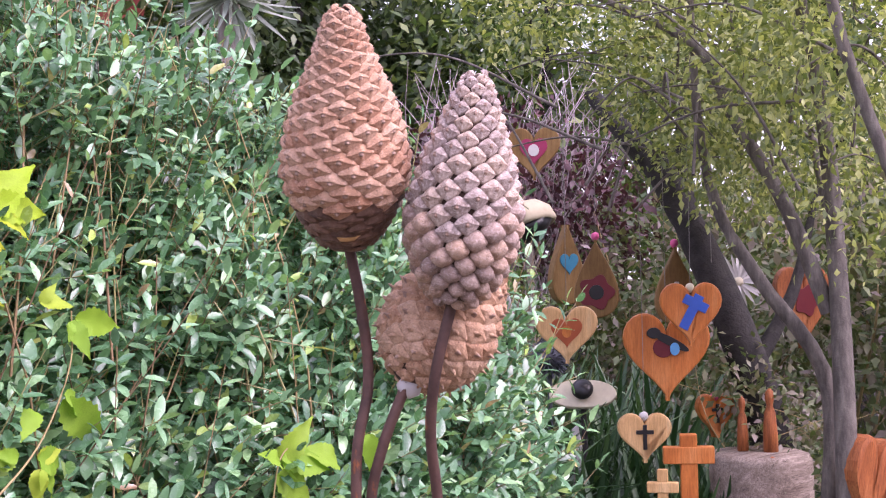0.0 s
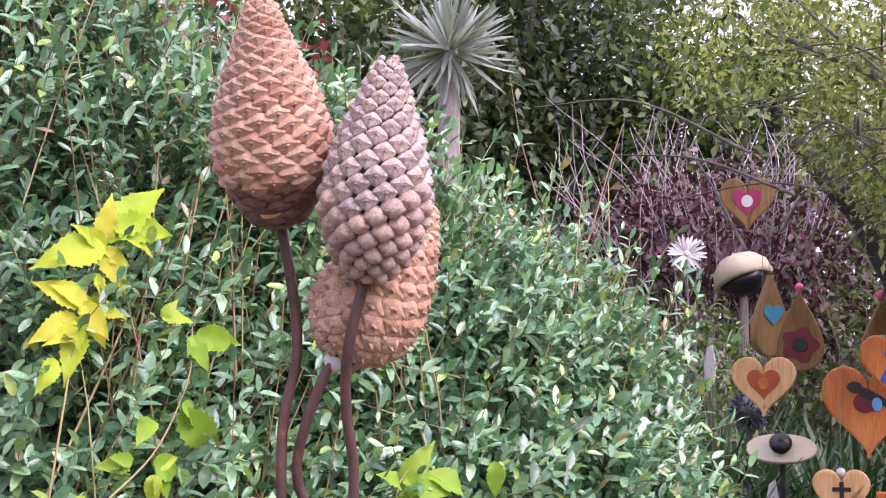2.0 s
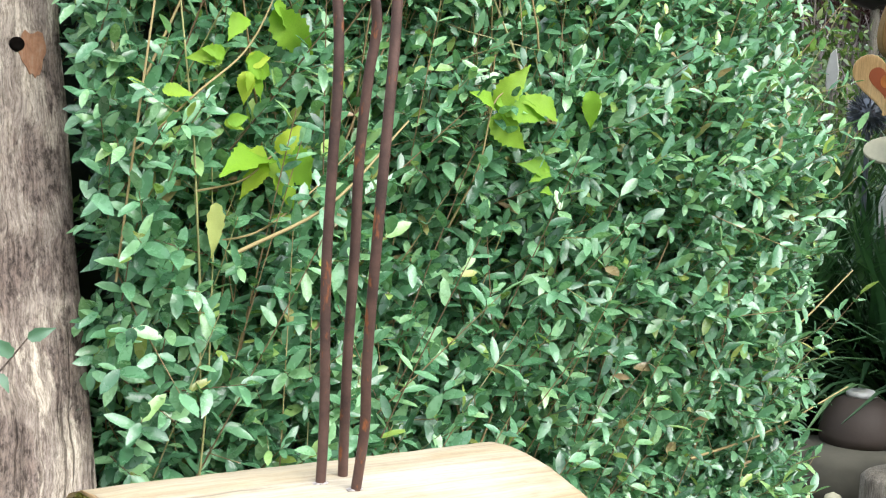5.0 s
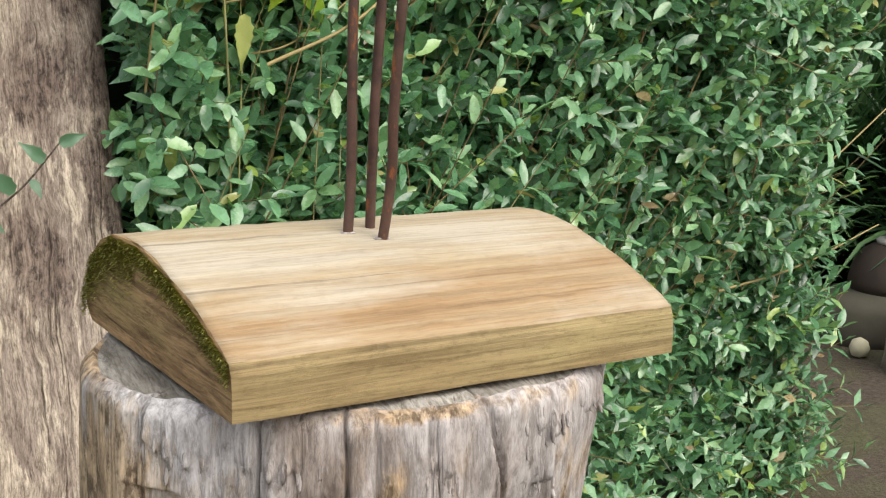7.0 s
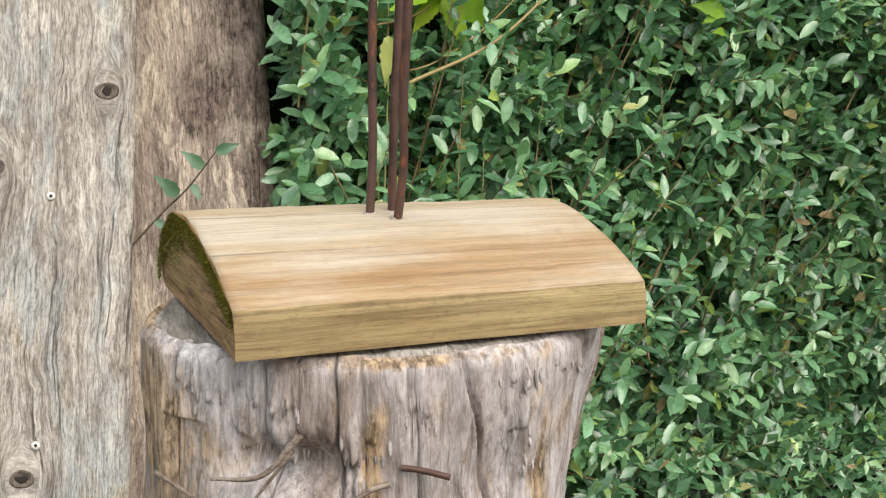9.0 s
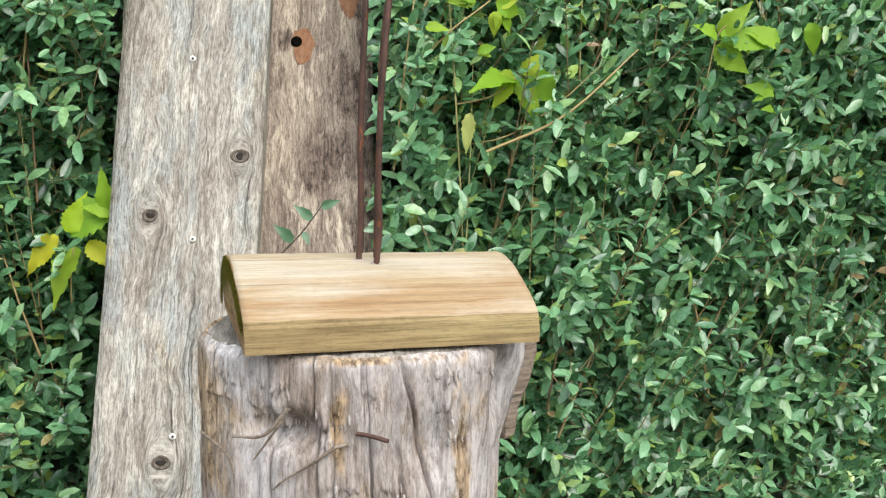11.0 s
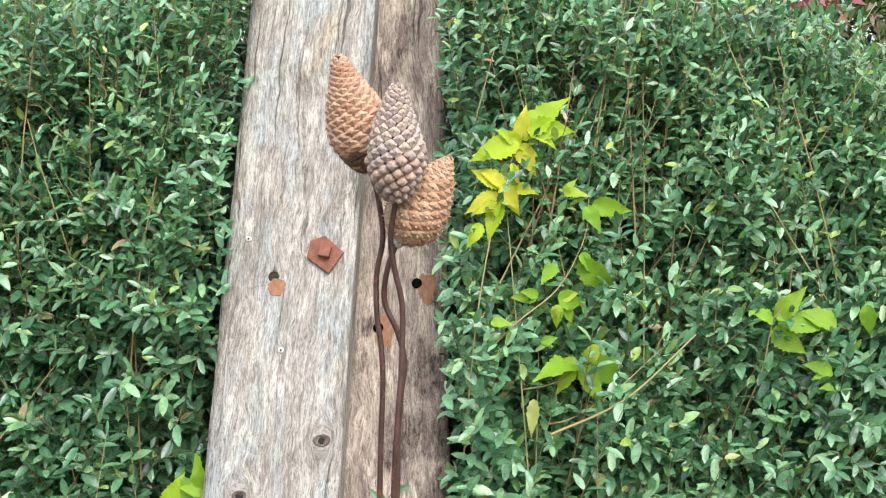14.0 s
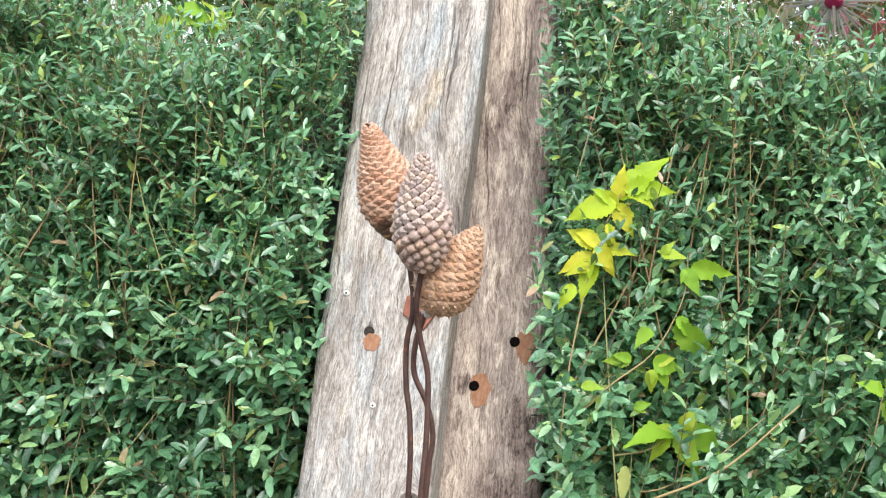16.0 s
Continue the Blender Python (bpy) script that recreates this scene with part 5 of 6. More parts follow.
seedling("lime_leaved_seedling", "seedling with lime-green toothed leaves growing out of the hedge",
         [(0.453, 1.491, 0.498, 1.495), (0.506, 1.47, 0.583, 1.453), (0.494, 1.466, 0.521, 1.423), (0.478, 1.368, 0.551, 1.297), (0.438, 1.3, 0.496, 1.286), (0.442, 1.3, 0.474, 1.252),
          (0.401, 1.309, 0.355, 1.306), (0.433, 1.361, 0.409, 1.337), (0.438, 1.288, 0.431, 1.247), (0.313, 1.263, 0.353, 1.265), (0.405, 1.223, 0.436, 1.23), (0.478, 1.376, 0.523, 1.343)],
         [(0.28, 1.18), (0.36, 1.26), (0.44, 1.32), (0.49, 1.41), (0.5, 1.48)], LIM, seed=2, big=1.0)
seedling("lime_leaved_seedling", "low seedling with broad lime-green leaves in the hedge",
         [(0.475, 1.172, 0.404, 1.187), (0.467, 1.168, 0.43, 1.13), (0.475, 1.168, 0.529, 1.105), (0.504, 1.183, 0.563, 1.122), (0.487, 1.18, 0.52, 1.215)],
         [(0.37, 1.13), (0.43, 1.145), (0.48, 1.175), (0.52, 1.20)], LIM, seed=3, big=1.05)
seedling("lime_leaved_seedling", "seedling with a tuft of bright green leaves in the hedge",
         [(0.856, 1.244, 0.909, 1.304), (0.848, 1.24, 0.808, 1.271), (0.861, 1.244, 0.957, 1.231), (0.857, 1.24, 0.923, 1.242), (0.848, 1.223, 0.916, 1.174), (0.977, 1.224, 0.905, 1.268),
          (0.968, 1.138, 0.915, 1.157), (0.969, 1.104, 0.942, 1.118), (1.03, 1.265, 1.04, 1.2)],
         [(0.80, 1.05), (0.83, 1.15), (0.85, 1.24), (0.88, 1.27)], LIM, out=-0.17, seed=4, big=0.95)
seedling("lime_leaved_seedling", "broad yellow-green leaves beside a grey sleeper",
         [(-0.293, 0.924, -0.234, 0.966), (-0.309, 0.914, -0.352, 0.877), (-0.213, 0.955, -0.231, 1.0), (-0.262, 0.902, -0.226, 0.88), (-0.278, 0.897, -0.311, 0.848)],
         [(-0.30, 0.75), (-0.29, 0.85), (-0.28, 0.92)], LIM[:1] + YEL[:1], seed=5, big=1.6)
seedling("hanging_leaf", "single pale yellow leaf hanging on a long twig", [(0.39, 1.118, 0.382, 1.045)], [(0.40, 1.06), (0.46, 1.075), (0.55, 1.12), (0.64, 1.19)], [toothed_leaf("hanging_blade", M["pale_leaf"], 6, 0.40, 0.3, 0.2, 7)], seed=6, big=0.95)

tall = thing("lime_leaved_seedling", pose(-0.68, 0.80, 1.58), "lime-green leaves showing through a dip in the hedge's top", "shrub")
for x, z, dx, dz in ((-0.08, 0.42, 0.3, 0.6), (-0.03, 0.41, -0.5, 0.5), (0.0, 0.45, 0.7, 0.3), (0.05, 0.42, 0.5, 0.6), (0.09, 0.44, -0.4, 0.6), (-0.06, 0.47, 0.8, -0.1), (0.04, 0.48, -0.7, 0.2)):
    al = Vector((dx, -0.35, dz)).normalized()
    sd = al.cross(Vector((0.1, -1, 0.5))).normalized()
    m = Matrix((sd * 0.08, al * 0.085, sd.cross(al) * 0.08)).transposed().to_4x4()
    m.translation = (x, -0.02, z)
    part("leaf", LIM[len(tall.children) % 3], None, tall, "", m)
part("stem", rod_mesh("stem", [(0, 0.05, -0.2), (0.0, 0.0, 0.2), (0.02, -0.02, 0.46)], 0.003, 0.0015, 6, 10), M["twig"], tall)

# a privet sprig in front of the brown sleeper
sprig = thing("privet_sprig", pose(0.075, -0.03, 0.80), "small privet sprig with five green leaves", "sprig")
part("stem", rod_mesh("stem", [(-0.056, 0.035, 0.03), (-0.012, 0.005, 0.083), (0.025, -0.03, 0.125), (0.06, -0.06, 0.175)], 0.0021, 0.001, 6, 16), M["root"], sprig, "thin brown stem")
PRIV = toothed_leaf("privet_blade", M["sprig_leaf"], 4, 0.52, 0.25, 0.15, 9)
for (x, y, z), al, ln in (((-0.02, 0.01, 0.075), (0.7, -0.3, -0.5), 0.028), ((0.012, -0.02, 0.112), (-0.55, -0.3, 0.6), 0.044), ((0.03, -0.035, 0.13), (0.3, -0.4, -0.6), 0.026), ((0.045, -0.048, 0.153), (-0.6, -0.2, 0.55), 0.038), ((0.06, -0.06, 0.175), (0.8, -0.2, 0.3), 0.034)):
    al = Vector(al).normalized()
    sd = al.cross(Vector((0.2, -1, 0.3))).normalized()
    m = Matrix((sd * ln, al * ln, sd.cross(al) * ln)).transposed().to_4x4()
    m.translation = (x, y, z)
    part("leaf", PRIV, None, sprig, "", m)

# ---- the garden beyond: trees and shrubs ----
def crown_leaves(name, lobes, count, leaf_len, leaf_wid, material, parent, seed, flat=0.3, label="", hollow=0.45):
    """Leaves in clumps over uneven lobes (x, y, z, rx, ry, rz), relative to the parent."""
    g = np.random.default_rng(seed)
    vol = np.array([l[3] * l[4] * l[5] for l in lobes]) ** 0.75
    pick = g.choice(len(lobes), count // 14, p=vol / vol.sum())
    lo = np.array(lobes)[pick]
    d = unit(g.normal(0, 1, (len(pick), 3)))
    c = lo[:, :3] + d * lo[:, 3:] * (hollow + (1 - hollow) * g.uniform(0, 1, (len(pick), 1)) ** 0.6)
    c = np.repeat(c, 14, 0)
    d = np.repeat(d, 14, 0)
    n_ = len(c)
    pos = c + g.normal(0, leaf_len * 1.3, (n_, 3))
    along = unit(d * 0.6 + g.normal(0, 0.8, (n_, 3)) + np.array([0, 0, -0.25]))
    nr = unit(np.array([0, 0, 1.0]) + g.normal(0, flat + 0.35, (n_, 3)))
    ln = leaf_len * g.uniform(0.6, 1.2, n_)
    return part(name, leaf_mesh(name, pos, along, nr, ln, ln * leaf_wid, 0.2, 0.2, True), material, parent, label)


def limb(parent, name, pts, r0, r1, material, label="", sides=9):
    return part(name, rod_mesh(name, pts, r0, r1, sides, 28), material, parent, label)


# multi-stemmed small-leaved tree the hearts hang in
tree = thing("small_leaved_tree", pose(3.45, 0.90, 0), "multi-stemmed tree with grey stems and small yellow-green leaves", "tree")
tm = tree.matrix_basis.inverted()
rel = lambda *pts: [tuple(tm @ Vector(p)) for p in pts]
limb(tree, "trunk", rel((3.46, 0.90, -0.05), (3.45, 0.89, 0.99), (3.47, 0.92, 1.57), (3.43, 0.93, 2.0), (3.30, 0.92, 2.4), (3.2, 0.85, 2.9)), 0.040, 0.014, M["bark"], "grey upright trunk")
limb(tree, "stem", rel((3.50, 1.0, 0.6), (3.52, 1.0, 1.12), (3.40, 1.16, 1.45), (3.33, 1.27, 1.69), (3.30, 1.32, 2.0), (3.25, 1.3, 2.4)), 0.03, 0.012, M["bark"], "leaning grey stem")
limb(tree, "stem", rel((3.47, 0.95, 1.35), (3.40, 1.06, 1.7), (3.32, 1.2, 2.0), (3.27, 1.28, 2.21), (3.25, 1.5, 2.35), (3.2, 1.8, 2.5)), 0.028, 0.009, M["bark"], "arching grey stem")
limb(tree, "stem", rel((3.1, 0.25, 0.9), (2.85, 0.28, 1.6), (2.78, 0.31, 1.77), (2.69, 0.38, 2.12), (2.66, 0.42, 2.5)), 0.02, 0.014, M["bark"], "slim grey stem")
limb(tree, "stem", rel((3.46, 0.9, 1.2), (3.6, 1.02, 1.6), (3.75, 1.2, 2.0), (3.9, 1.4, 2.6)), 0.026, 0.008, M["bark"], "slim grey stem")
tg = random.Random(8)
for k in range(60):
    a = Vector((tg.uniform(2.9, 3.8), tg.uniform(0.4, 1.7), tg.uniform(1.7, 2.4)))
    b = a + Vector((tg.uniform(-0.5, 0.3), tg.uniform(-0.3, 0.8), tg.uniform(-0.15, 0.5)))
    mid = (a + b) / 2 + Vector((0, 0, tg.uniform(0.02, 0.12)))
    limb(tree, "branch", rel(tuple(a), tuple(mid), tuple(b)), 0.006, 0.002, M["bark"], "", 5)
crown_leaves("leaves", [tuple(tm @ Vector(c)) + r for c, r in (((3.15, 0.75, 2.2), (0.35, 0.4, 0.35)), ((3.3, 1.3, 2.15), (0.35, 0.4, 0.3)), ((3.55, 1.5, 2.2), (0.4, 0.35, 0.3)), ((4.2, 1.9, 2.5), (0.5, 0.4, 0.35)),
                                                               ((2.85, 0.4, 2.15), (0.3, 0.3, 0.3)), ((3.3, 1.9, 2.42), (0.38, 0.38, 0.22)), ((3.3, 1.0, 2.7), (0.8, 0.9, 0.4)), ((4.0, 1.5, 1.95), (0.5, 0.5, 0.35)), ((3.0, 0.45, 1.65), (0.22, 0.22, 0.2)), ((3.45, 1.2, 1.85), (0.3, 0.35, 0.15)))],
             24000, 0.034, 0.48, M["tree_leaf"], tree, 31)
tagged(tree.children[-1], kind="stuff")

dark_tree = thing("dark_leaning_tree", pose(3.95, 1.5, 0), "thick blackish leaning tree trunk", "tree")
tm = dark_tree.matrix_basis.inverted()
limb(dark_tree, "trunk", [tuple(tm @ Vector(p)) for p in ((4.0, 1.40, -0.05), (3.95, 1.5, 0.7), (3.84, 1.60, 1.25), (3.76, 1.84, 1.81), (3.70, 1.98, 2.0), (3.72, 2.2, 2.2))], 0.10, 0.03, M["dark_bark"], "", 14)
for pts in (((3.80, 1.74, 1.6), (3.9, 1.9, 1.95), (4.1, 2.0, 2.4)), ((3.86, 1.56, 1.1), (4.05, 1.5, 1.4), (4.3, 1.55, 1.8))):
    limb(dark_tree, "limb", [tuple(tm @ Vector(p)) for p in pts], 0.035, 0.012, M["dark_bark"], "", 9)


def shrub(name, x, y, lobes, count, ll, lw, material, seed, label, twigs=14, r=0.012, height=None, bark="twig"):
    ob = thing(name, pose(x, y, 0), label, "shrub")
    g = random.Random(seed)
    hi = max(l[2] for l in lobes)
    for _ in range(twigs):
        l = g.choice(lobes)
        t = (l[0] + g.uniform(-1, 1) * l[3] * 0.8, l[1] + g.uniform(-1, 1) * l[4] * 0.8, (height or l[2]) + g.uniform(-0.3, 0.9) * l[5])
        limb(ob, "branch", [(g.uniform(-0.1, 0.1), g.uniform(-0.1, 0.1), -0.02), (t[0] * 0.4 + g.uniform(-0.25, 0.25), t[1] * 0.4 + g.uniform(-0.25, 0.25), t[2] * 0.5), (t[0] * 0.8 + g.uniform(-0.2, 0.2), t[1] * 0.8 + g.uniform(-0.2, 0.2), t[2] * 0.82), (t[0] + g.uniform(-0.25, 0.25), t[1] + g.uniform(-0.25, 0.25), t[2])], r * g.uniform(0.6, 1), r * 0.25, M[bark], "", 5)
    c = crown_leaves("leaves", lobes, count, ll, lw, material, ob, seed, label="")
    tagged(c, kind="stuff")
    return ob


maroon = shrub("maroon_shrub", 5.5, 4.75, [(0, 0, 2.05, 0.6, 0.6, 0.4), (-0.5, 0.3, 1.75, 0.6, 0.5, 0.5), (0.5, -0.2, 1.8, 0.5, 0.5, 0.5)], 6500, 0.07, 0.5, M["maroon_leaf"], 51,
               "dark maroon-leaved shrub with bare greyish twigs on top", 120, 0.007, 2.4, "purple_twig")
shrub("leafy_shrub", 6.7, 5.6, [(0, 0, 0.9, 0.9, 0.8, 0.9), (-0.8, 0.7, 1.1, 0.8, 0.7, 0.9), (0.7, -0.7, 1.1, 0.8, 0.8, 0.9), (0, 0.1, 1.8, 0.9, 0.8, 0.5)], 5200, 0.12, 0.5, M["dark_tree_leaf"], 57, "dense dark green shrub behind a maroon-leaved one")
shrub("leafy_shrub", 7.6, 2.9, [(0, 0, 0.9, 0.8, 0.9, 0.9), (0.2, -1.0, 1.2, 0.8, 0.8, 1.0), (0, 0.7, 1.6, 0.8, 0.7, 0.6)], 4600, 0.12, 0.5, M["dark_tree_leaf"], 60, "dense dark green shrub at the garden's back")
shrub("garden_shrub", 6.5, 3.9, [(0, 0, 1.2, 0.9, 0.8, 0.8), (0.4, -0.8, 1.5, 0.8, 0.7, 0.7), (-0.7, 0.5, 0.7, 0.6, 0.6, 0.6)], 8500, 0.08, 0.5, M["shrub_leaf"], 52, "loose olive and brown garden shrub")
shrub("garden_shrub", 5.4, 2.3, [(0, 0, 1.0, 0.8, 0.7, 0.8), (0.5, -0.6, 1.6, 0.8, 0.7, 0.6), (0.9, -1.1, 1.2, 0.7, 0.7, 0.9)], 8500, 0.075, 0.5, M["shrub_leaf"], 53, "loose olive garden shrub with pinkish tips")
shrub("garden_shrub", 5.2, 0.4, [(0, 0, 1.2, 0.9, 0.9, 0.9), (0.3, 0.9, 1.8, 0.8, 0.7, 0.7), (-0.1, -0.9, 1.7, 0.8, 0.8, 0.8)], 8500, 0.075, 0.5, M["shrub_leaf"], 54, "tall loose olive garden shrub")
shrub("leafy_shrub", 3.75, 3.2, [(0, 0, 0.9, 0.6, 0.5, 0.5), (0.5, 0.4, 1.2, 0.5, 0.5, 0.4), (-0.5, 0.3, 1.1, 0.5, 0.4, 0.4)], 4600, 0.055, 0.42, M["dark_tree_leaf"], 55, "dark green leafy shrub behind the hedge's end")

shrub("tall_shrub", 0.8, 3.6, [(0, 0, 2.0, 0.9, 0.6, 0.7), (-1.0, 0.1, 2.0, 0.8, 0.6, 0.7), (1.0, 0.2, 2.1, 0.8, 0.6, 0.7), (0.2, 0.2, 2.7, 1.0, 0.6, 0.5)], 9000, 0.06, 0.45, M["shrub_leaf"], 59, "tall olive-brown shrub behind the hedge", 26, 0.009)
shrub("low_shrub", 3.86, 1.43, [(0, 0, 0.8, 0.2, 0.16, 0.28), (-0.08, 0.12, 1.08, 0.15, 0.14, 0.14)], 1500, 0.04, 0.5, M["shrub_leaf"], 56, "small leafy shrub at a dark trunk's foot", 10, 0.005)


def big_tree(name, x, y, h, lobes, count, ll, material, seed, label):
    ob = thing(name, pose(x, y, 0), label, "tree")
    g = random.Random(seed)
    limb(ob, "trunk", [(0, 0, -0.1), (0.05, 0.05, h * 0.35), (-0.1, 0.1, h * 0.7), (0, 0, h)], 0.16, 0.05, M["dark_bark"], "", 12)
    for l in lobes:
        limb(ob, "limb", [(0, 0, h * g.uniform(0.25, 0.6)), (l[0] * 0.5, l[1] * 0.5, l[2] - 0.3), (l[0], l[1], l[2])], 0.05, 0.015, M["dark_bark"], "", 7)
    tagged(crown_leaves("leaves", lobes, count, ll, 0.45, material, ob, seed), kind="stuff")
    return ob


big_tree("evergreen_tree", 7.0, 8.9, 4.6, [(-0.6, 0, 3.0, 1.0, 1.0, 0.8), (0.6, 0.3, 3.6, 1.2, 1.0, 0.8), (0.9, -0.5, 2.6, 1.0, 0.9, 0.7), (-0.4, 0.5, 4.2, 1.1, 1.0, 0.7), (0.1, -0.6, 2.1, 0.8, 0.7, 0.6), (-1.3, 0.2, 3.7, 0.9, 0.9, 0.8), (-1.5, 0.1, 2.7, 0.9, 0.9, 0.7), (1.6, -0.3, 3.3, 0.9, 0.9, 0.7)], 19000, 0.14, M["evergreen_leaf"], 61,
         "tall dark evergreen tree with gaps to the sky")
big_tree("evergreen_tree", 7.6, 9.9, 5.4, [(-0.5, 0, 3.9, 1.1, 1.0, 0.9), (0.9, 0.2, 4.3, 1.2, 1.0, 0.9), (0, -0.3, 5.0, 1.1, 0.9, 0.7), (0.3, 0.2, 2.9, 1.3, 0.9, 0.8), (-1.2, 0, 4.8, 0.8, 0.8, 0.7)], 13000, 0.14, M["evergreen_leaf"], 67, "tall dark evergreen tree with gaps to the sky")
big_tree("evergreen_tree", 8.6, 7.2, 4.5, [(-0.6, 0, 3.0, 1.1, 1.0, 0.9), (0.8, 0.3, 3.4, 1.2, 1.0, 0.9), (0, -0.5, 2.3, 1.0, 0.9, 0.7), (-0.4, 0.5, 4.3, 1.1, 1.0, 0.8)], 9000, 0.13, M["dark_tree_leaf"], 62, "tall light-green tree with gaps to the sky")
big_tree("evergreen_tree", 9.2, 4.6, 4.5, [(-0.6, 0, 3.0, 1.1, 1.0, 0.9), (0.8, 0.3, 3.4, 1.2, 1.0, 0.9), (0, -0.5, 2.3, 1.0, 0.9, 0.9), (-0.4, 0.5, 4.3, 1.1, 1.0, 0.8)], 7000, 0.13, M["dark_tree_leaf"], 63, "tall light-green tree with gaps to the sky")
big_tree("evergreen_tree", 8.0, 1.8, 4.5, [(-0.6, 0, 3.0, 1.1, 1.0, 0.9), (0.8, 0.3, 3.4, 1.2, 1.0, 0.9), (0, -0.5, 2.0, 1.0, 0.9, 0.9), (-0.4, 0.5, 4.3, 1.1, 1.0, 0.8)], 7000, 0.13, M["shrub_leaf"], 64, "tall loose olive-green tree")
big_tree("evergreen_tree", 5.0, 9.4, 4.8, [(-0.6, 0, 2.7, 1.1, 1.0, 0.9), (0.6, 0.3, 3.3, 1.1, 1.0, 0.9), (-0.3, 0.3, 4.2, 1.1, 1.0, 0.8)], 12000, 0.13, M["dark_tree_leaf"], 68, "tall dark evergreen tree")
big_tree("evergreen_tree", 2.6, 9.6, 5.0, [(-0.8, 0, 2.6, 1.2, 1.0, 0.9), (0.8, 0.3, 3.4, 1.2, 1.0, 0.9), (0, -0.5, 2.0, 1.2, 0.9, 0.9), (-0.4, 0.5, 4.3, 1.1, 1.0, 0.8)], 12000, 0.14, M["evergreen_leaf"], 65, "tall dark evergreen tree")
big_tree("evergreen_tree", -2.9, 8.8, 5.0, [(-0.8, 0, 2.6, 1.4, 1.0, 0.9), (0.8, 0.3, 3.4, 1.2, 1.0, 0.9), (0, -0.5, 1.8, 1.4, 0.9, 0.9), (-0.4, 0.5, 4.3, 1.1, 1.0, 0.8)], 11000, 0.15, M["dark_tree_leaf"], 66, "tall dark evergreen tree")
# far woods close the view all round
g = np.random.default_rng(70)
lobes = []
for a in np.arange(0, 360, 8):
    d = 17 + g.uniform(-2, 2)
    lobes += [(1 + d * math.cos(radians(a)), d * math.sin(radians(a)), g.uniform(1.0, 2.0), 1.8, 1.8, 1.7), (1 + d * math.cos(radians(a + 4)), d * math.sin(radians(a + 4)), g.uniform(2.6, 3.8), 1.8, 1.8, 1.4)]
woods = thing("far_woods", pose(0, 0, 0), "ring of far mixed green trees", "trees", kind="stuff")
lobes = [l for k, l in enumerate(lobes) if k % 2 == 0 or k % 3 == 0]
tagged(crown_leaves("foliage", lobes, 32000, 0.36, 0.6, M["shrub_leaf"], woods, 71), kind="stuff")

# spiky-headed palm
palm = thing("spiky_palm", pose(4.35, 5.93, 0), "palm-like tree with a grey-green spiky head", "palm")
limb(palm, "trunk", [(0.02, 0.03, -0.05), (0.0, 0.02, 1.6), (0.0, 0.0, 3.22)], 0.085, 0.07, M["palm_bark"], "slim grey trunk", 12)
g = np.random.default_rng(12)
d = unit(g.normal(0, 1, (150, 3)) + np.array([0, -0.25, 0.15]))
ln = g.uniform(0.34, 0.46, 150)
tagged(part("fronds", leaf_mesh("fronds", np.tile([0.0, 0, 3.28], (150, 1)) + d * 0.03, d, np.cross(d, g.normal(0, 1, (150, 3))), ln, np.full(150, 0.036), 0.5, 0.08), M["palm_leaf"], palm, "stiff narrow grey-green fronds"), kind="stuff")


# strap-leaved clumps
def strap_clumps(name, spots, per, length, label, seed):
    g = np.random.default_rng(seed)
    paths = []
    for x, y, k in spots:
        n_ = int(per * k)
        a = g.uniform(0, 2 * np.pi, n_)
        ln = length * g.uniform(0.55, 1.1, n_)
        r0 = g.uniform(0, 0.08, n_)
        out = g.uniform(0.25, 0.95, n_)
        s = np.linspace(0, 1, 6)
        h = ln[:, None] * (s[None] * (1.15 - out[:, None] * 0.3) - out[:, None] * 0.75 * s[None] ** 2.4)
        rad = r0[:, None] + ln[:, None] * out[:, None] * s[None] ** 1.4 * 0.8
        paths.append(np.stack([x + rad * np.cos(a)[:, None], y + rad * np.sin(a)[:, None], np.maximum(h, 0.0) - 0.01], -1))
    p = np.concatenate(paths)
    n_, k, _ = p.shape
    d = unit(np.gradient(p, axis=1))
    sd = unit(np.cross(d, np.array([0, 0, 1.0])) + 1e-6)
    w = 0.016 * np.array([0.8, 1, 1, 0.9, 0.6, 0.05])[None, :, None]
    v = np.stack([p - sd * w, p + np.array([0, 0, -0.004]), p + sd * w], 2)
    idx = np.arange(n_ * k * 3).reshape(n_, k, 3)
    q = np.concatenate([np.stack([idx[:, :-1, i], idx[:, :-1, i + 1], idx[:, 1:, i + 1], idx[:, 1:, i]], -1).reshape(-1, 4) for i in range(2)])
    ob = new(name, mesh_of(name, v.reshape(-1, 3), q))
    ob.data.materials.append(M["grass"])
    return tagged(ob, label, "grass", kind="stuff")


sg = random.Random(3)
strap_clumps("low_strap_leaf_clumps", [(3.5 + sg.uniform(-0.35, 0.5), 1.95 + sg.uniform(-0.4, 0.4), 1.0) for _ in range(26)], 110, 1.0, "low dark green strap-leaved clumps under the ornaments", 34)
strap_clumps("strap_leaf_clumps", [(3.75 + sg.uniform(-0.3, 1.0), 2.65 + sg.uniform(-0.35, 1.0), sg.uniform(0.6, 1.2)) for _ in range(44)] + [(2.75 + sg.uniform(-0.3, 0.4), 2.3 + sg.uniform(-0.2, 0.6), 1.0) for _ in range(12)], 95, 1.35,
             "tall dark green strap-leaved clumps", 33)

# ---- carved wooden ornaments among the strap leaves ----
FACE = -48.0


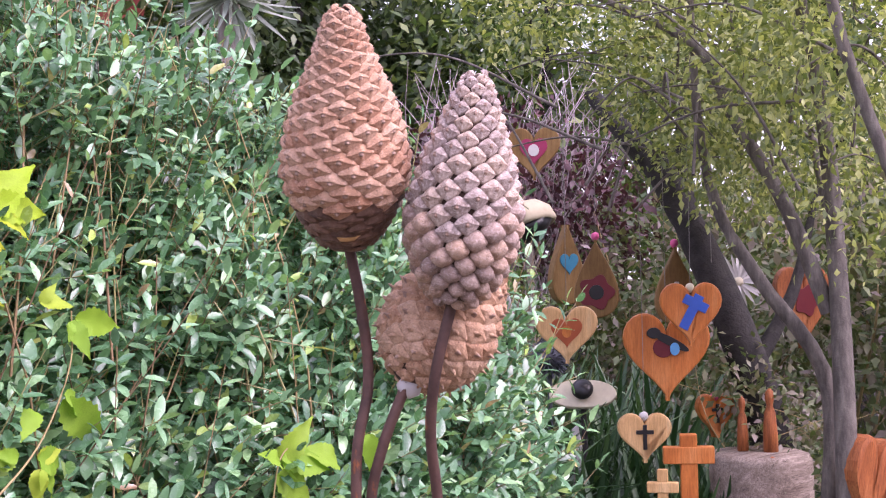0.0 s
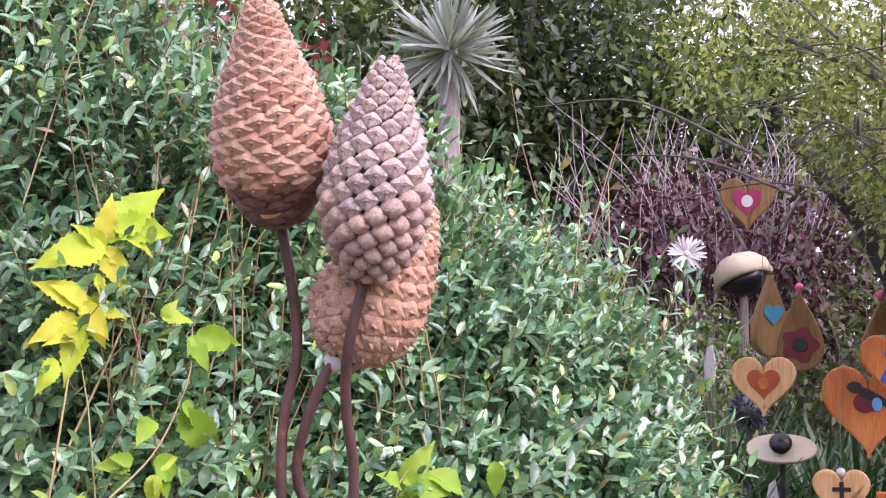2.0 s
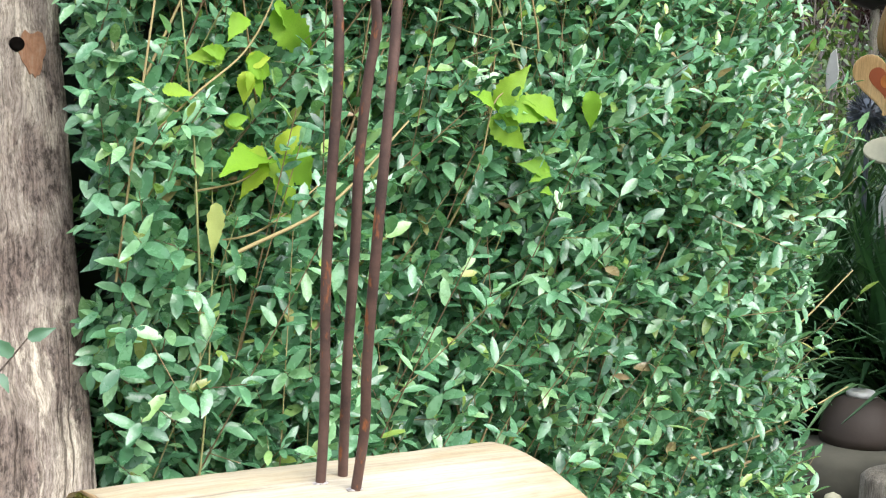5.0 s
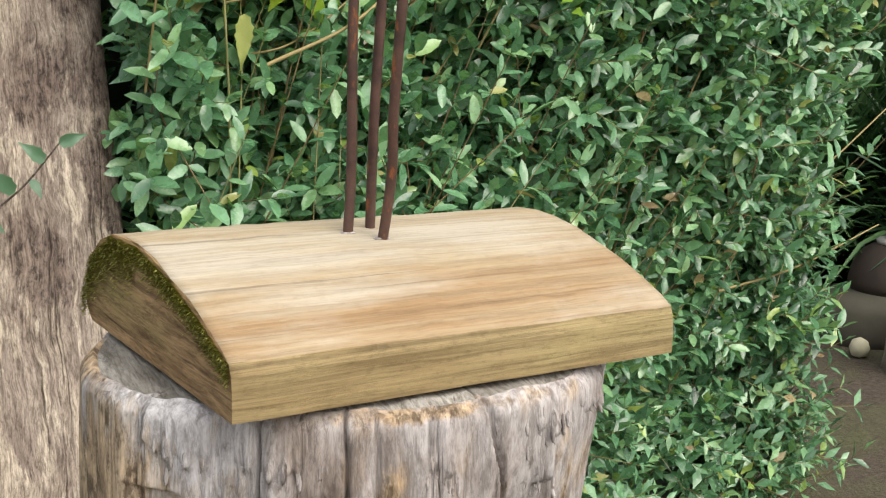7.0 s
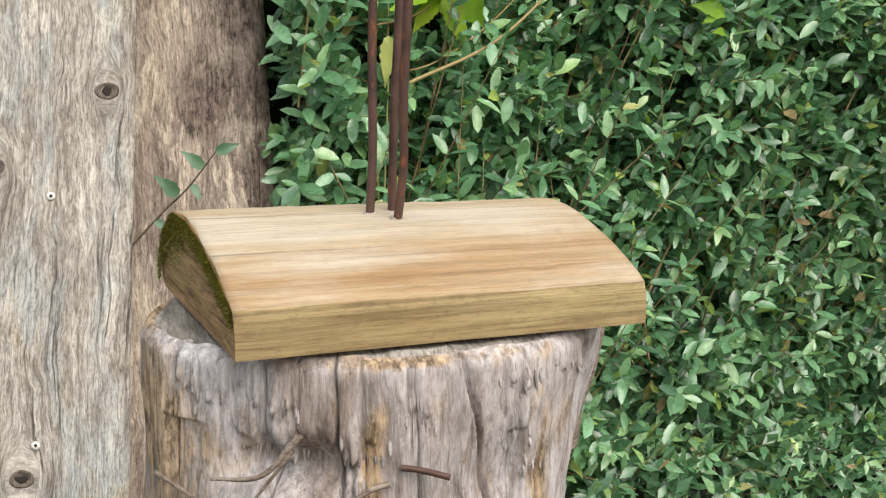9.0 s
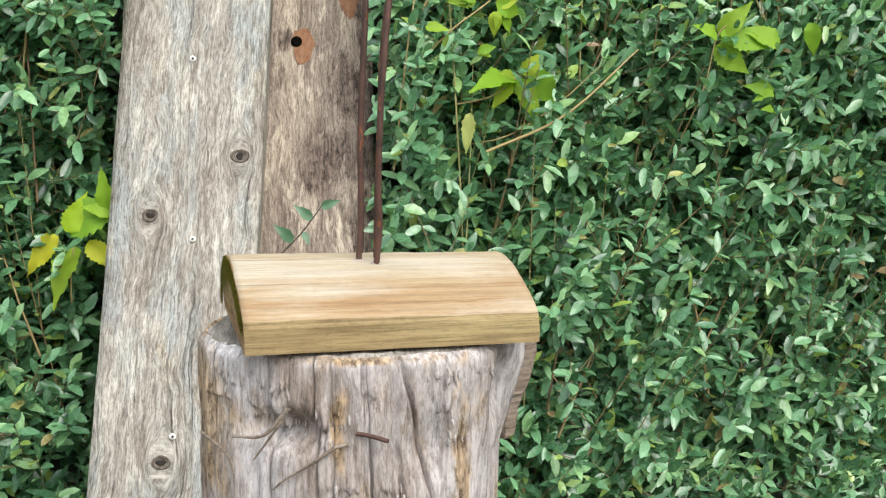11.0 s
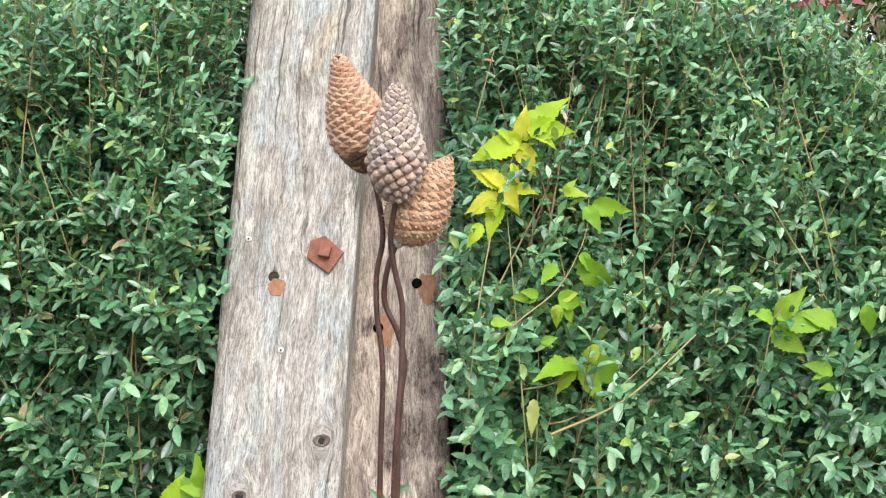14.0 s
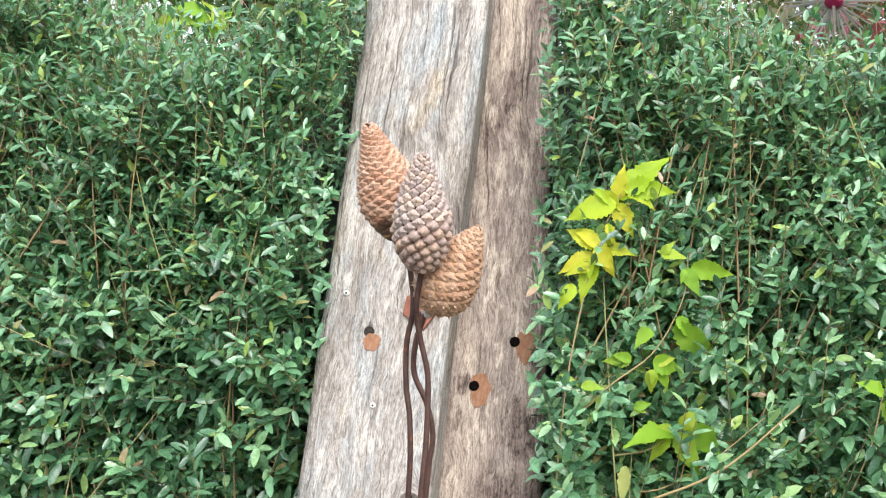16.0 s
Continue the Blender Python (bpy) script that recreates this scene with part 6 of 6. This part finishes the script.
def heart_outline(w, h, n_=44):
    pts = []
    for i in range(n_):
        t = 2 * math.pi * i / n_
        x = 16 * math.sin(t) ** 3
        z = 13 * math.cos(t) - 5 * math.cos(2 * t) - 2 * math.cos(3 * t) - math.cos(4 * t)
        pts.append((x / 32 * w, (z + 2.5) / 29 * h))
    return pts


def drop_outline(w, h, n_=40):
    pts = []
    for i in range(n_):
        t = 2 * math.pi * i / n_
        r = math.sin(t / 2) ** 1.5
        pts.append((w / 2 * math.sin(t) * r * 1.15, h / 2 * math.cos(t)))
    return pts


def disc_outline(w, h, n_=22, petals=0):
    return [(w / 2 * math.cos(a) * (1 + (0.14 * math.cos(petals * a) if petals else 0)), h / 2 * math.sin(a) * (1 + (0.14 * math.cos(petals * a) if petals else 0))) for a in (2 * math.pi * i / n_ for i in range(n_))]


def ornament(name, place, outline, depth, material, label, category, turn=0.0, hang=0.0, knob=None, lean=0.0, bevel=0.008):
    ob = thing(name, pose(*place, 0, lean, FACE + turn), label, category, "carved ornaments")
    board = part("board", slab(outline, depth, bevel), material, ob, "", Matrix.Translation((0, -depth / 2, 0)))
    hi = max(z for _, z in outline)
    mid = [z for x, z in outline if abs(x) < 0.01]
    at = max(mid) if mid else hi
    if hang:
        part("string", rod_mesh("string", [(0, 0, at - 0.01), (0.002, 0, at + hang * 0.5), (0, 0, at + hang)], 0.0011, 0.0011, 5, 6), M["string"], ob, "thin hanging string")
    if knob:
        part("knob", lathe("knob", [(0.008, -0.014), (0.018, 0.0), (0.015, 0.014), (0.004, 0.02)], 12, 0.1), M[knob], ob, f"{knob} bead", Matrix.Translation((0, 0, at + 0.008)))
    return ob, board, -depth / 2


def inlay(board, name, outline, material, label, x=0.0, z=0.0, lift=0.004, turn=0.0):
    return part(name, slab(outline, 0.008, 0.0015), material, board, label, Matrix.Translation((x, -lift, z)) @ Matrix.Rotation(radians(turn), 4, "Y"))


def cross_outline(w, h, t):
    a, b = w / 2, t / 2
    y1, y2, lo, hi = h * 0.12, h * 0.12 + t, -h / 2, h / 2
    return [(-b, lo), (b, lo), (b, y1), (a, y1), (a, y2), (b, y2), (b, hi), (-b, hi), (-b, y2), (-a, y2), (-a, y1), (-b, y1)]


_, b, _ = ornament("wooden_heart", (3.52, 1.67, 1.18), heart_outline(0.31, 0.32), 0.05, M["heart"], "large orange varnished wooden heart with dark painted patches", "heart", 3, 0.75)
inlay(b, "painted_patch", disc_outline(0.075, 0.07), M["red"], "dark red painted patch", -0.012, 0.035)
inlay(b, "painted_patch", disc_outline(0.15, 0.032), M["black"], "black painted patch", 0.012, 0.058, 0.006, 28)
inlay(b, "painted_patch", disc_outline(0.05, 0.04), M["black"], "black painted patch", -0.045, 0.088, 0.0065)
inlay(b, "painted_patch", disc_outline(0.034, 0.046), M["sky_blue"], "light blue painted patch", 0.028, 0.03, 0.008)
_, b, _ = ornament("wooden_heart", (3.35, 2.00, 1.26), heart_outline(0.23, 0.215), 0.045, M["pale_wood"], "pale wooden heart with an orange hollowed heart inside", "heart", 2, 0.7)
h_ = inlay(b, "inset_heart", heart_outline(0.115, 0.11), M["orange"], "orange heart inset", 0, 0.008)
inlay(h_, "inset_spot", disc_outline(0.035, 0.045), M["heart"], "paler centre", 0, 0.005, 0.003)
_, b, _ = ornament("wooden_heart", (4.92, 3.77, 2.12), heart_outline(0.29, 0.29), 0.04, M["ochre_wood"], "ochre wooden heart with a crimson and white heart painted inside", "heart", 0, 0.6)
h_ = inlay(b, "painted_heart", heart_outline(0.15, 0.15), M["crimson"], "crimson painted heart", 0, 0.01)
inlay(h_, "painted_spot", disc_outline(0.06, 0.065), M["white"], "white painted spot", 0, 0.01, 0.003)
_, b, _ = ornament("wooden_heart", (3.495, 1.533, 1.335), heart_outline(0.215, 0.225), 0.045, M["heart"], "small orange heart with a blue painted fork, hanging on its string", "heart", 4, 0.6, "cream")
inlay(b, "painted_fork", cross_outline(0.09, 0.13, 0.034), M["blue"], "blue painted fork", 0, 0.01, 0.004, 28)
_, b, _ = ornament("wooden_heart", (3.29, 1.58, 0.92), heart_outline(0.185, 0.17), 0.045, M["pale_wood"], "pale wooden heart with a small black cross", "heart", 5, 0.8, "white")
inlay(b, "inset_cross", cross_outline(0.06, 0.085, 0.014), M["black"], "small black cross", 0, 0.005)
_, b, _ = ornament("wooden_heart", (3.76, 1.65, 0.95), heart_outline(0.15, 0.165), 0.04, M["heart"], "brown wooden heart with a small black cross", "heart", 25, 0.7, "pink")
inlay(b, "inset_cross", cross_outline(0.045, 0.07, 0.012), M["black"], "small black cross", 0, 0.01)
_, b, _ = ornament("wooden_heart", (4.47, 1.76, 1.32), heart_outline(0.24, 0.34), 0.05, M["heart_dark"], "orange-red wooden heart with a dark red flower, behind the tree", "heart", 20, 0.5)
inlay(b, "painted_flower", disc_outline(0.10, 0.12, 30, 5), M["red"], "dark red flower", 0.01, 0.03)
ornament("wooden_heart", (3.50, 0.86, 0.80), heart_outline(0.20, 0.33), 0.09, M["heart_dark"], "thick orange carved wooden heart leaning by the tree", "heart", 40, 0, None, 14, 0.02)
_, b, _ = ornament("wooden_drop", (3.80, 2.27, 1.46), drop_outline(0.225, 0.32), 0.045, M["ochre_wood"], "ochre teardrop board with a dark red painted flower", "ornament", 0, 0.6, "pink")
f_ = inlay(b, "painted_flower", disc_outline(0.135, 0.13, 36, 5), M["red"], "dark red flower", 0, -0.055)
inlay(f_, "flower_eye", disc_outline(0.06, 0.06), M["black"], "black flower eye", 0, 0, 0.003)
_, b, _ = ornament("wooden_drop", (3.78, 1.84, 1.43), drop_outline(0.2, 0.30), 0.04, M["ochre_wood"], "ochre teardrop board with a white painted cross", "ornament", 12, 0.55, "pink")
inlay(b, "painted_cross", cross_outline(0.06, 0.12, 0.018), M["white"], "white painted cross", 0, -0.045)
_, b, _ = ornament("wooden_drop", (3.86, 2.5, 1.52), drop_outline(0.2, 0.34), 0.05, M["ochre_wood"], "ochre board with a teal painted heart, turned aside", "ornament", 35, 0.5)
inlay(b, "painted_heart", heart_outline(0.09, 0.09), M["teal"], "teal painted heart", 0, 0.0)


def standing_cross(x, y, w, h, t, material, label, turn):
    ob = thing("wooden_cross", pose(x, y, 0, 0, 0, FACE + turn), label, "cross", "carved ornaments")
    part("post", box(t, t * 0.8, h, 0.004), material, ob, "", Matrix.Translation((0, 0, h / 2 - 0.03)))
    part("cross_arm", box(w, t * 0.82, t, 0.004), material, ob, "", Matrix.Translation((0, -0.003, h - 0.1 - t / 2 + 0.03)))


standing_cross(3.22, 1.33, 0.165, 0.99, 0.055, M["heart"], "orange-brown wooden cross on a tall post", 2)
standing_cross(3.09, 1.33, 0.10, 0.89, 0.034, M["pale_wood"], "small pale wooden cross on a post", -4)

# flat round caps on stakes
cap = thing("eye_flower_stake", pose(3.52, 2.09, 0), "cream two-lobed disc with a black centre on a dark stake", "ornament")
part("stake", rod_mesh("stake", [(0, 0, -0.03), (0.01, 0, 0.5), (0, 0, 1.02)], 0.014, 0.011, 8, 10), M["dark_bark"], cap, "dark stake")
part("disc", slab([(x, z) for x, z in disc_outline(0.225, 0.145, 34, 2)], 0.018, 0.005), M["cream"], cap, "cream disc", Matrix.Rotation(radians(FACE), 4, "Z") @ Matrix.Translation((0, -0.03, 1.03)) @ Matrix.Rotation(radians(-38), 4, "X"))
part("centre", lathe("centre", [(0.008, -0.02), (0.036, -0.01), (0.042, 0.008), (0.03, 0.022), (0.006, 0.03)], 18), M["black"], cap, "black round centre", Matrix.Rotation(radians(FACE), 4, "Z") @ Matrix.Translation((0, -0.052, 1.045)) @ Matrix.Rotation(radians(60), 4, "X"))
tag = thing("pale_tag", pose(3.44, 2.06, 0), "pale pointed driftwood tag on a stick", "ornament")
part("stick", rod_mesh("stick", [(0, 0, -0.02), (0, 0, 0.4), (0.0, 0, 0.82)], 0.009, 0.008, 7, 8), M["grey_wood"], tag)
part("blade", slab([(-0.02, -0.08), (0.02, -0.08), (0.028, 0.0), (0.012, 0.09), (-0.01, 0.07), (-0.025, 0.0)], 0.02, 0.004), M["white"], tag, "pale weathered blade", Matrix.Rotation(radians(FACE), 4, "Z") @ Matrix.Translation((0, -0.02, 0.83)))
tag2 = copy_thing(tag, pose(3.85, 2.86, 0.48))
tag2["label"] = "taller pale driftwood tag on a stick"

ball = thing("spiky_ball", pose(3.58, 2.33, 0), "grey metal ball of short spikes on a stake", "ornament")
part("stake", rod_mesh("stake", [(0, 0, -0.03), (0, 0, 0.6), (0, 0, 1.08)], 0.01, 0.01, 8, 8), M["grey_metal"], ball)
part("core", lathe("core", [(0.06 * math.sin(math.pi * s) + 0.001, 1.15 - 0.06 * math.cos(math.pi * s)) for s in np.linspace(0, 1, 12)], 18), M["grey_metal"], ball)
g = np.random.default_rng(17)
d = unit(g.normal(0, 1, (260, 3)))
c0 = np.array([0, 0, 1.15])
tagged(part("spiky_shell", tubes_mesh("spiky_shell", np.stack([c0 + d * 0.05, c0 + d * 0.085], 1), np.tile([0.004, 0.002], (260, 1)), 4), M["grey_metal"], ball), kind="stuff")

# daisies and a spiky red-centred flower of painted metal
def metal_daisy(x, y, z, r, petals, material, centre, label, wide=0.03, droop=0.1, seed=1, tilt=-70, turn=FACE):
    ob = thing("metal_flower", pose(x, y, 0), label, "garden flower", "metal garden flowers")
    part("stake", rod_mesh("stake", [(0, 0, -0.03), (0.01, 0.01, z * 0.5), (0, 0, z)], 0.006, 0.005, 7, 10), M["grey_wood"], ob)
    m = Matrix.Translation((0, 0, z)) @ Matrix.Rotation(radians(turn), 4, "Z") @ Matrix.Rotation(radians(-tilt), 4, "X")
    rnd = random.Random(seed)
    blade = leaf_mesh("petal", np.array([[0.0, 0.012, 0]]), np.array([[0.0, 1, 0]]), np.array([[0, 0, 1.0]]), np.array([r]), np.array([wide]), 0.3, droop)
    blade.materials.append(material)
    for k in range(petals):
        part("petal", blade, None, ob, "", m @ Matrix.Rotation(2 * math.pi * k / petals, 4, "Z") @ Matrix.Rotation(rnd.uniform(-0.15, 0.55), 4, "X"))
    part("centre", lathe("centre", [(r * 0.1, -0.01), (r * 0.2, 0.0), (r * 0.16, r * 0.12), (0.004, r * 0.16)], 14), centre, ob, "round flower centre", m)


metal_daisy(4.50, 3.77, 1.85, 0.095, 26, M["white"], M["cream"], "white daisy-like flower on a stake", 0.02)
metal_daisy(4.40, 2.02, 1.43, 0.11, 24, M["white"], M["cream"], "white spiky flower behind the tree", 0.016)
metal_daisy(0.92, 1.49, 2.15, 0.13, 46, M["white"], M["crimson"], "white spiky flower with a red centre behind the hedge", 0.007, 0.02, 4, 55, -10)
shrub("red_leaved_shrub", 1.25, 1.75, [(0, 0, 2.08, 0.2, 0.16, 0.18), (-0.18, 0.1, 2.3, 0.16, 0.16, 0.16)], 260, 0.055, 0.5, M["red_leaf"], 58, "thin red-leaved shrub behind the hedge", 8, 0.005)

# shade hat on a stake
hat = thing("shade_hat", pose(5.25, 4.17, 0), "cream straw-like hood over a dark opening on a post", "ornament")
part("post", rod_mesh("post", [(0, 0, -0.03), (0, 0, 0.9), (0, 0, 1.75)], 0.03, 0.025, 8, 8), M["grey_wood"], hat)
tip_ = Matrix.Translation((0, 0, 1.75)) @ Matrix.Rotation(radians(-38), 4, "Z") @ Matrix.Rotation(radians(-20), 4, "Y") @ Matrix.Rotation(radians(-14), 4, "X")
part("hood", lathe("hood", [(0.16, -0.02), (0.175, 0.0), (0.16, 0.07), (0.11, 0.12), (0.02, 0.14)], 22, 0.06, 2), M["straw"], hat, "cream domed hood", tip_)
# solid black plug paints the shade in the hood's hollow
part("opening", lathe("opening", [(0.05, -0.10), (0.10, -0.06), (0.15, -0.018)], 18, 0.05), M["black"], hat, "black plug for the shade under the hood", tip_)

# small carved figures on a low stump, plain shapes
base = thing("cut_stump", pose(3.69, 1.40, 0), "low grey-brown cut tree stump", "stump")
part("trunk", lathe("trunk", [(0.24, -0.03), (0.2, 0.1), (0.18, 0.5), (0.175, 0.82), (0.165, 0.845), (0.02, 0.85)], 40, 0.05, 6), M["root"], base)
for x, y, r, h in ((3.66, 1.45, 0.022, 0.19), (3.70, 1.36, 0.028, 0.22), (3.60, 1.28, 0.024, 0.15)):
    z0 = 0.85 if y > 1.3 else 0.70
    me = bpy.data.meshes.new("carved_figure")
    bm = lathe("carved_figure", [(r, 0), (r * 0.95, h * 0.3), (r * 0.75, h * 0.62), (r * 0.4, h * 0.72), (r * 0.62, h * 0.84), (r * 0.5, h * 0.95), (0.003, h)], 16, 0.1, int(x * 100))
    bm.to_mesh(me)
    bm.free()
    fig = new("carved_figure", me)
    me.materials.append(M["heart_dark"])
    fig.matrix_basis = pose(x, y, z0)
    tagged(fig, "small plain carved brown wooden figure", "figure", "carved figures")
low = thing("cut_stump", pose(3.58, 1.27, 0), "lower cut stump with a carved figure on it", "stump")
part("trunk", lathe("trunk", [(0.12, -0.03), (0.1, 0.3), (0.095, 0.68), (0.085, 0.70), (0.01, 0.70)], 30, 0.04, 9), M["grey_wood"], low)

# pottery dome on a stone, pale ball and grey stump past the hedge's end
stone = thing("stone_block", pose(2.86, 1.53, 0, 0, 0, -40), "flat mossy stone block", "stone")
part("slab", lathe("slab", [(0.17, -0.03), (0.185, 0.03), (0.18, 0.10), (0.16, 0.135), (0.02, 0.14)], 20, 0.06, 3), M["stone"], stone)
dome = thing("pottery_dome", pose(2.93, 1.57, 0.139), "brown pottery dome with a white ring on top", "pot")
part("dome", lathe("dome", [(0.125, 0.0), (0.128, 0.03), (0.115, 0.08), (0.085, 0.125), (0.05, 0.145), (0.01, 0.148)], 28), M["pottery"], dome)
part("ring", lathe("ring", [(0.03, 0.143), (0.048, 0.146), (0.05, 0.158), (0.036, 0.163), (0.02, 0.156)], 22), M["white"], dome, "white ring")
pale = thing("pale_ball", pose(2.65, 1.36, 0), "small cream stone ball", "stone")
part("ball", lathe("ball", [(0.004, 0.0), (0.024, 0.008), (0.032, 0.03), (0.024, 0.052), (0.004, 0.062)], 16, 0.04), M["cream"], pale)
st2 = thing("cut_stump", pose(2.74, 1.16, 0), "low grey weathered cut stump with a short log on it", "stump")
part("trunk", lathe("trunk", [(0.14, -0.03), (0.125, 0.05), (0.12, 0.15), (0.105, 0.165), (0.01, 0.165)], 34, 0.05, 12), M["grey_wood"], st2)
log = thing("short_log", pose(2.80, 1.2, 0.205, 0, 90, 60), "short brown log lying on a stump", "log")
part("log", lathe("log", [(0.036, -0.11), (0.042, -0.10), (0.043, 0.1), (0.036, 0.11)], 18, 0.04, 2), M["grey_wood"], log)
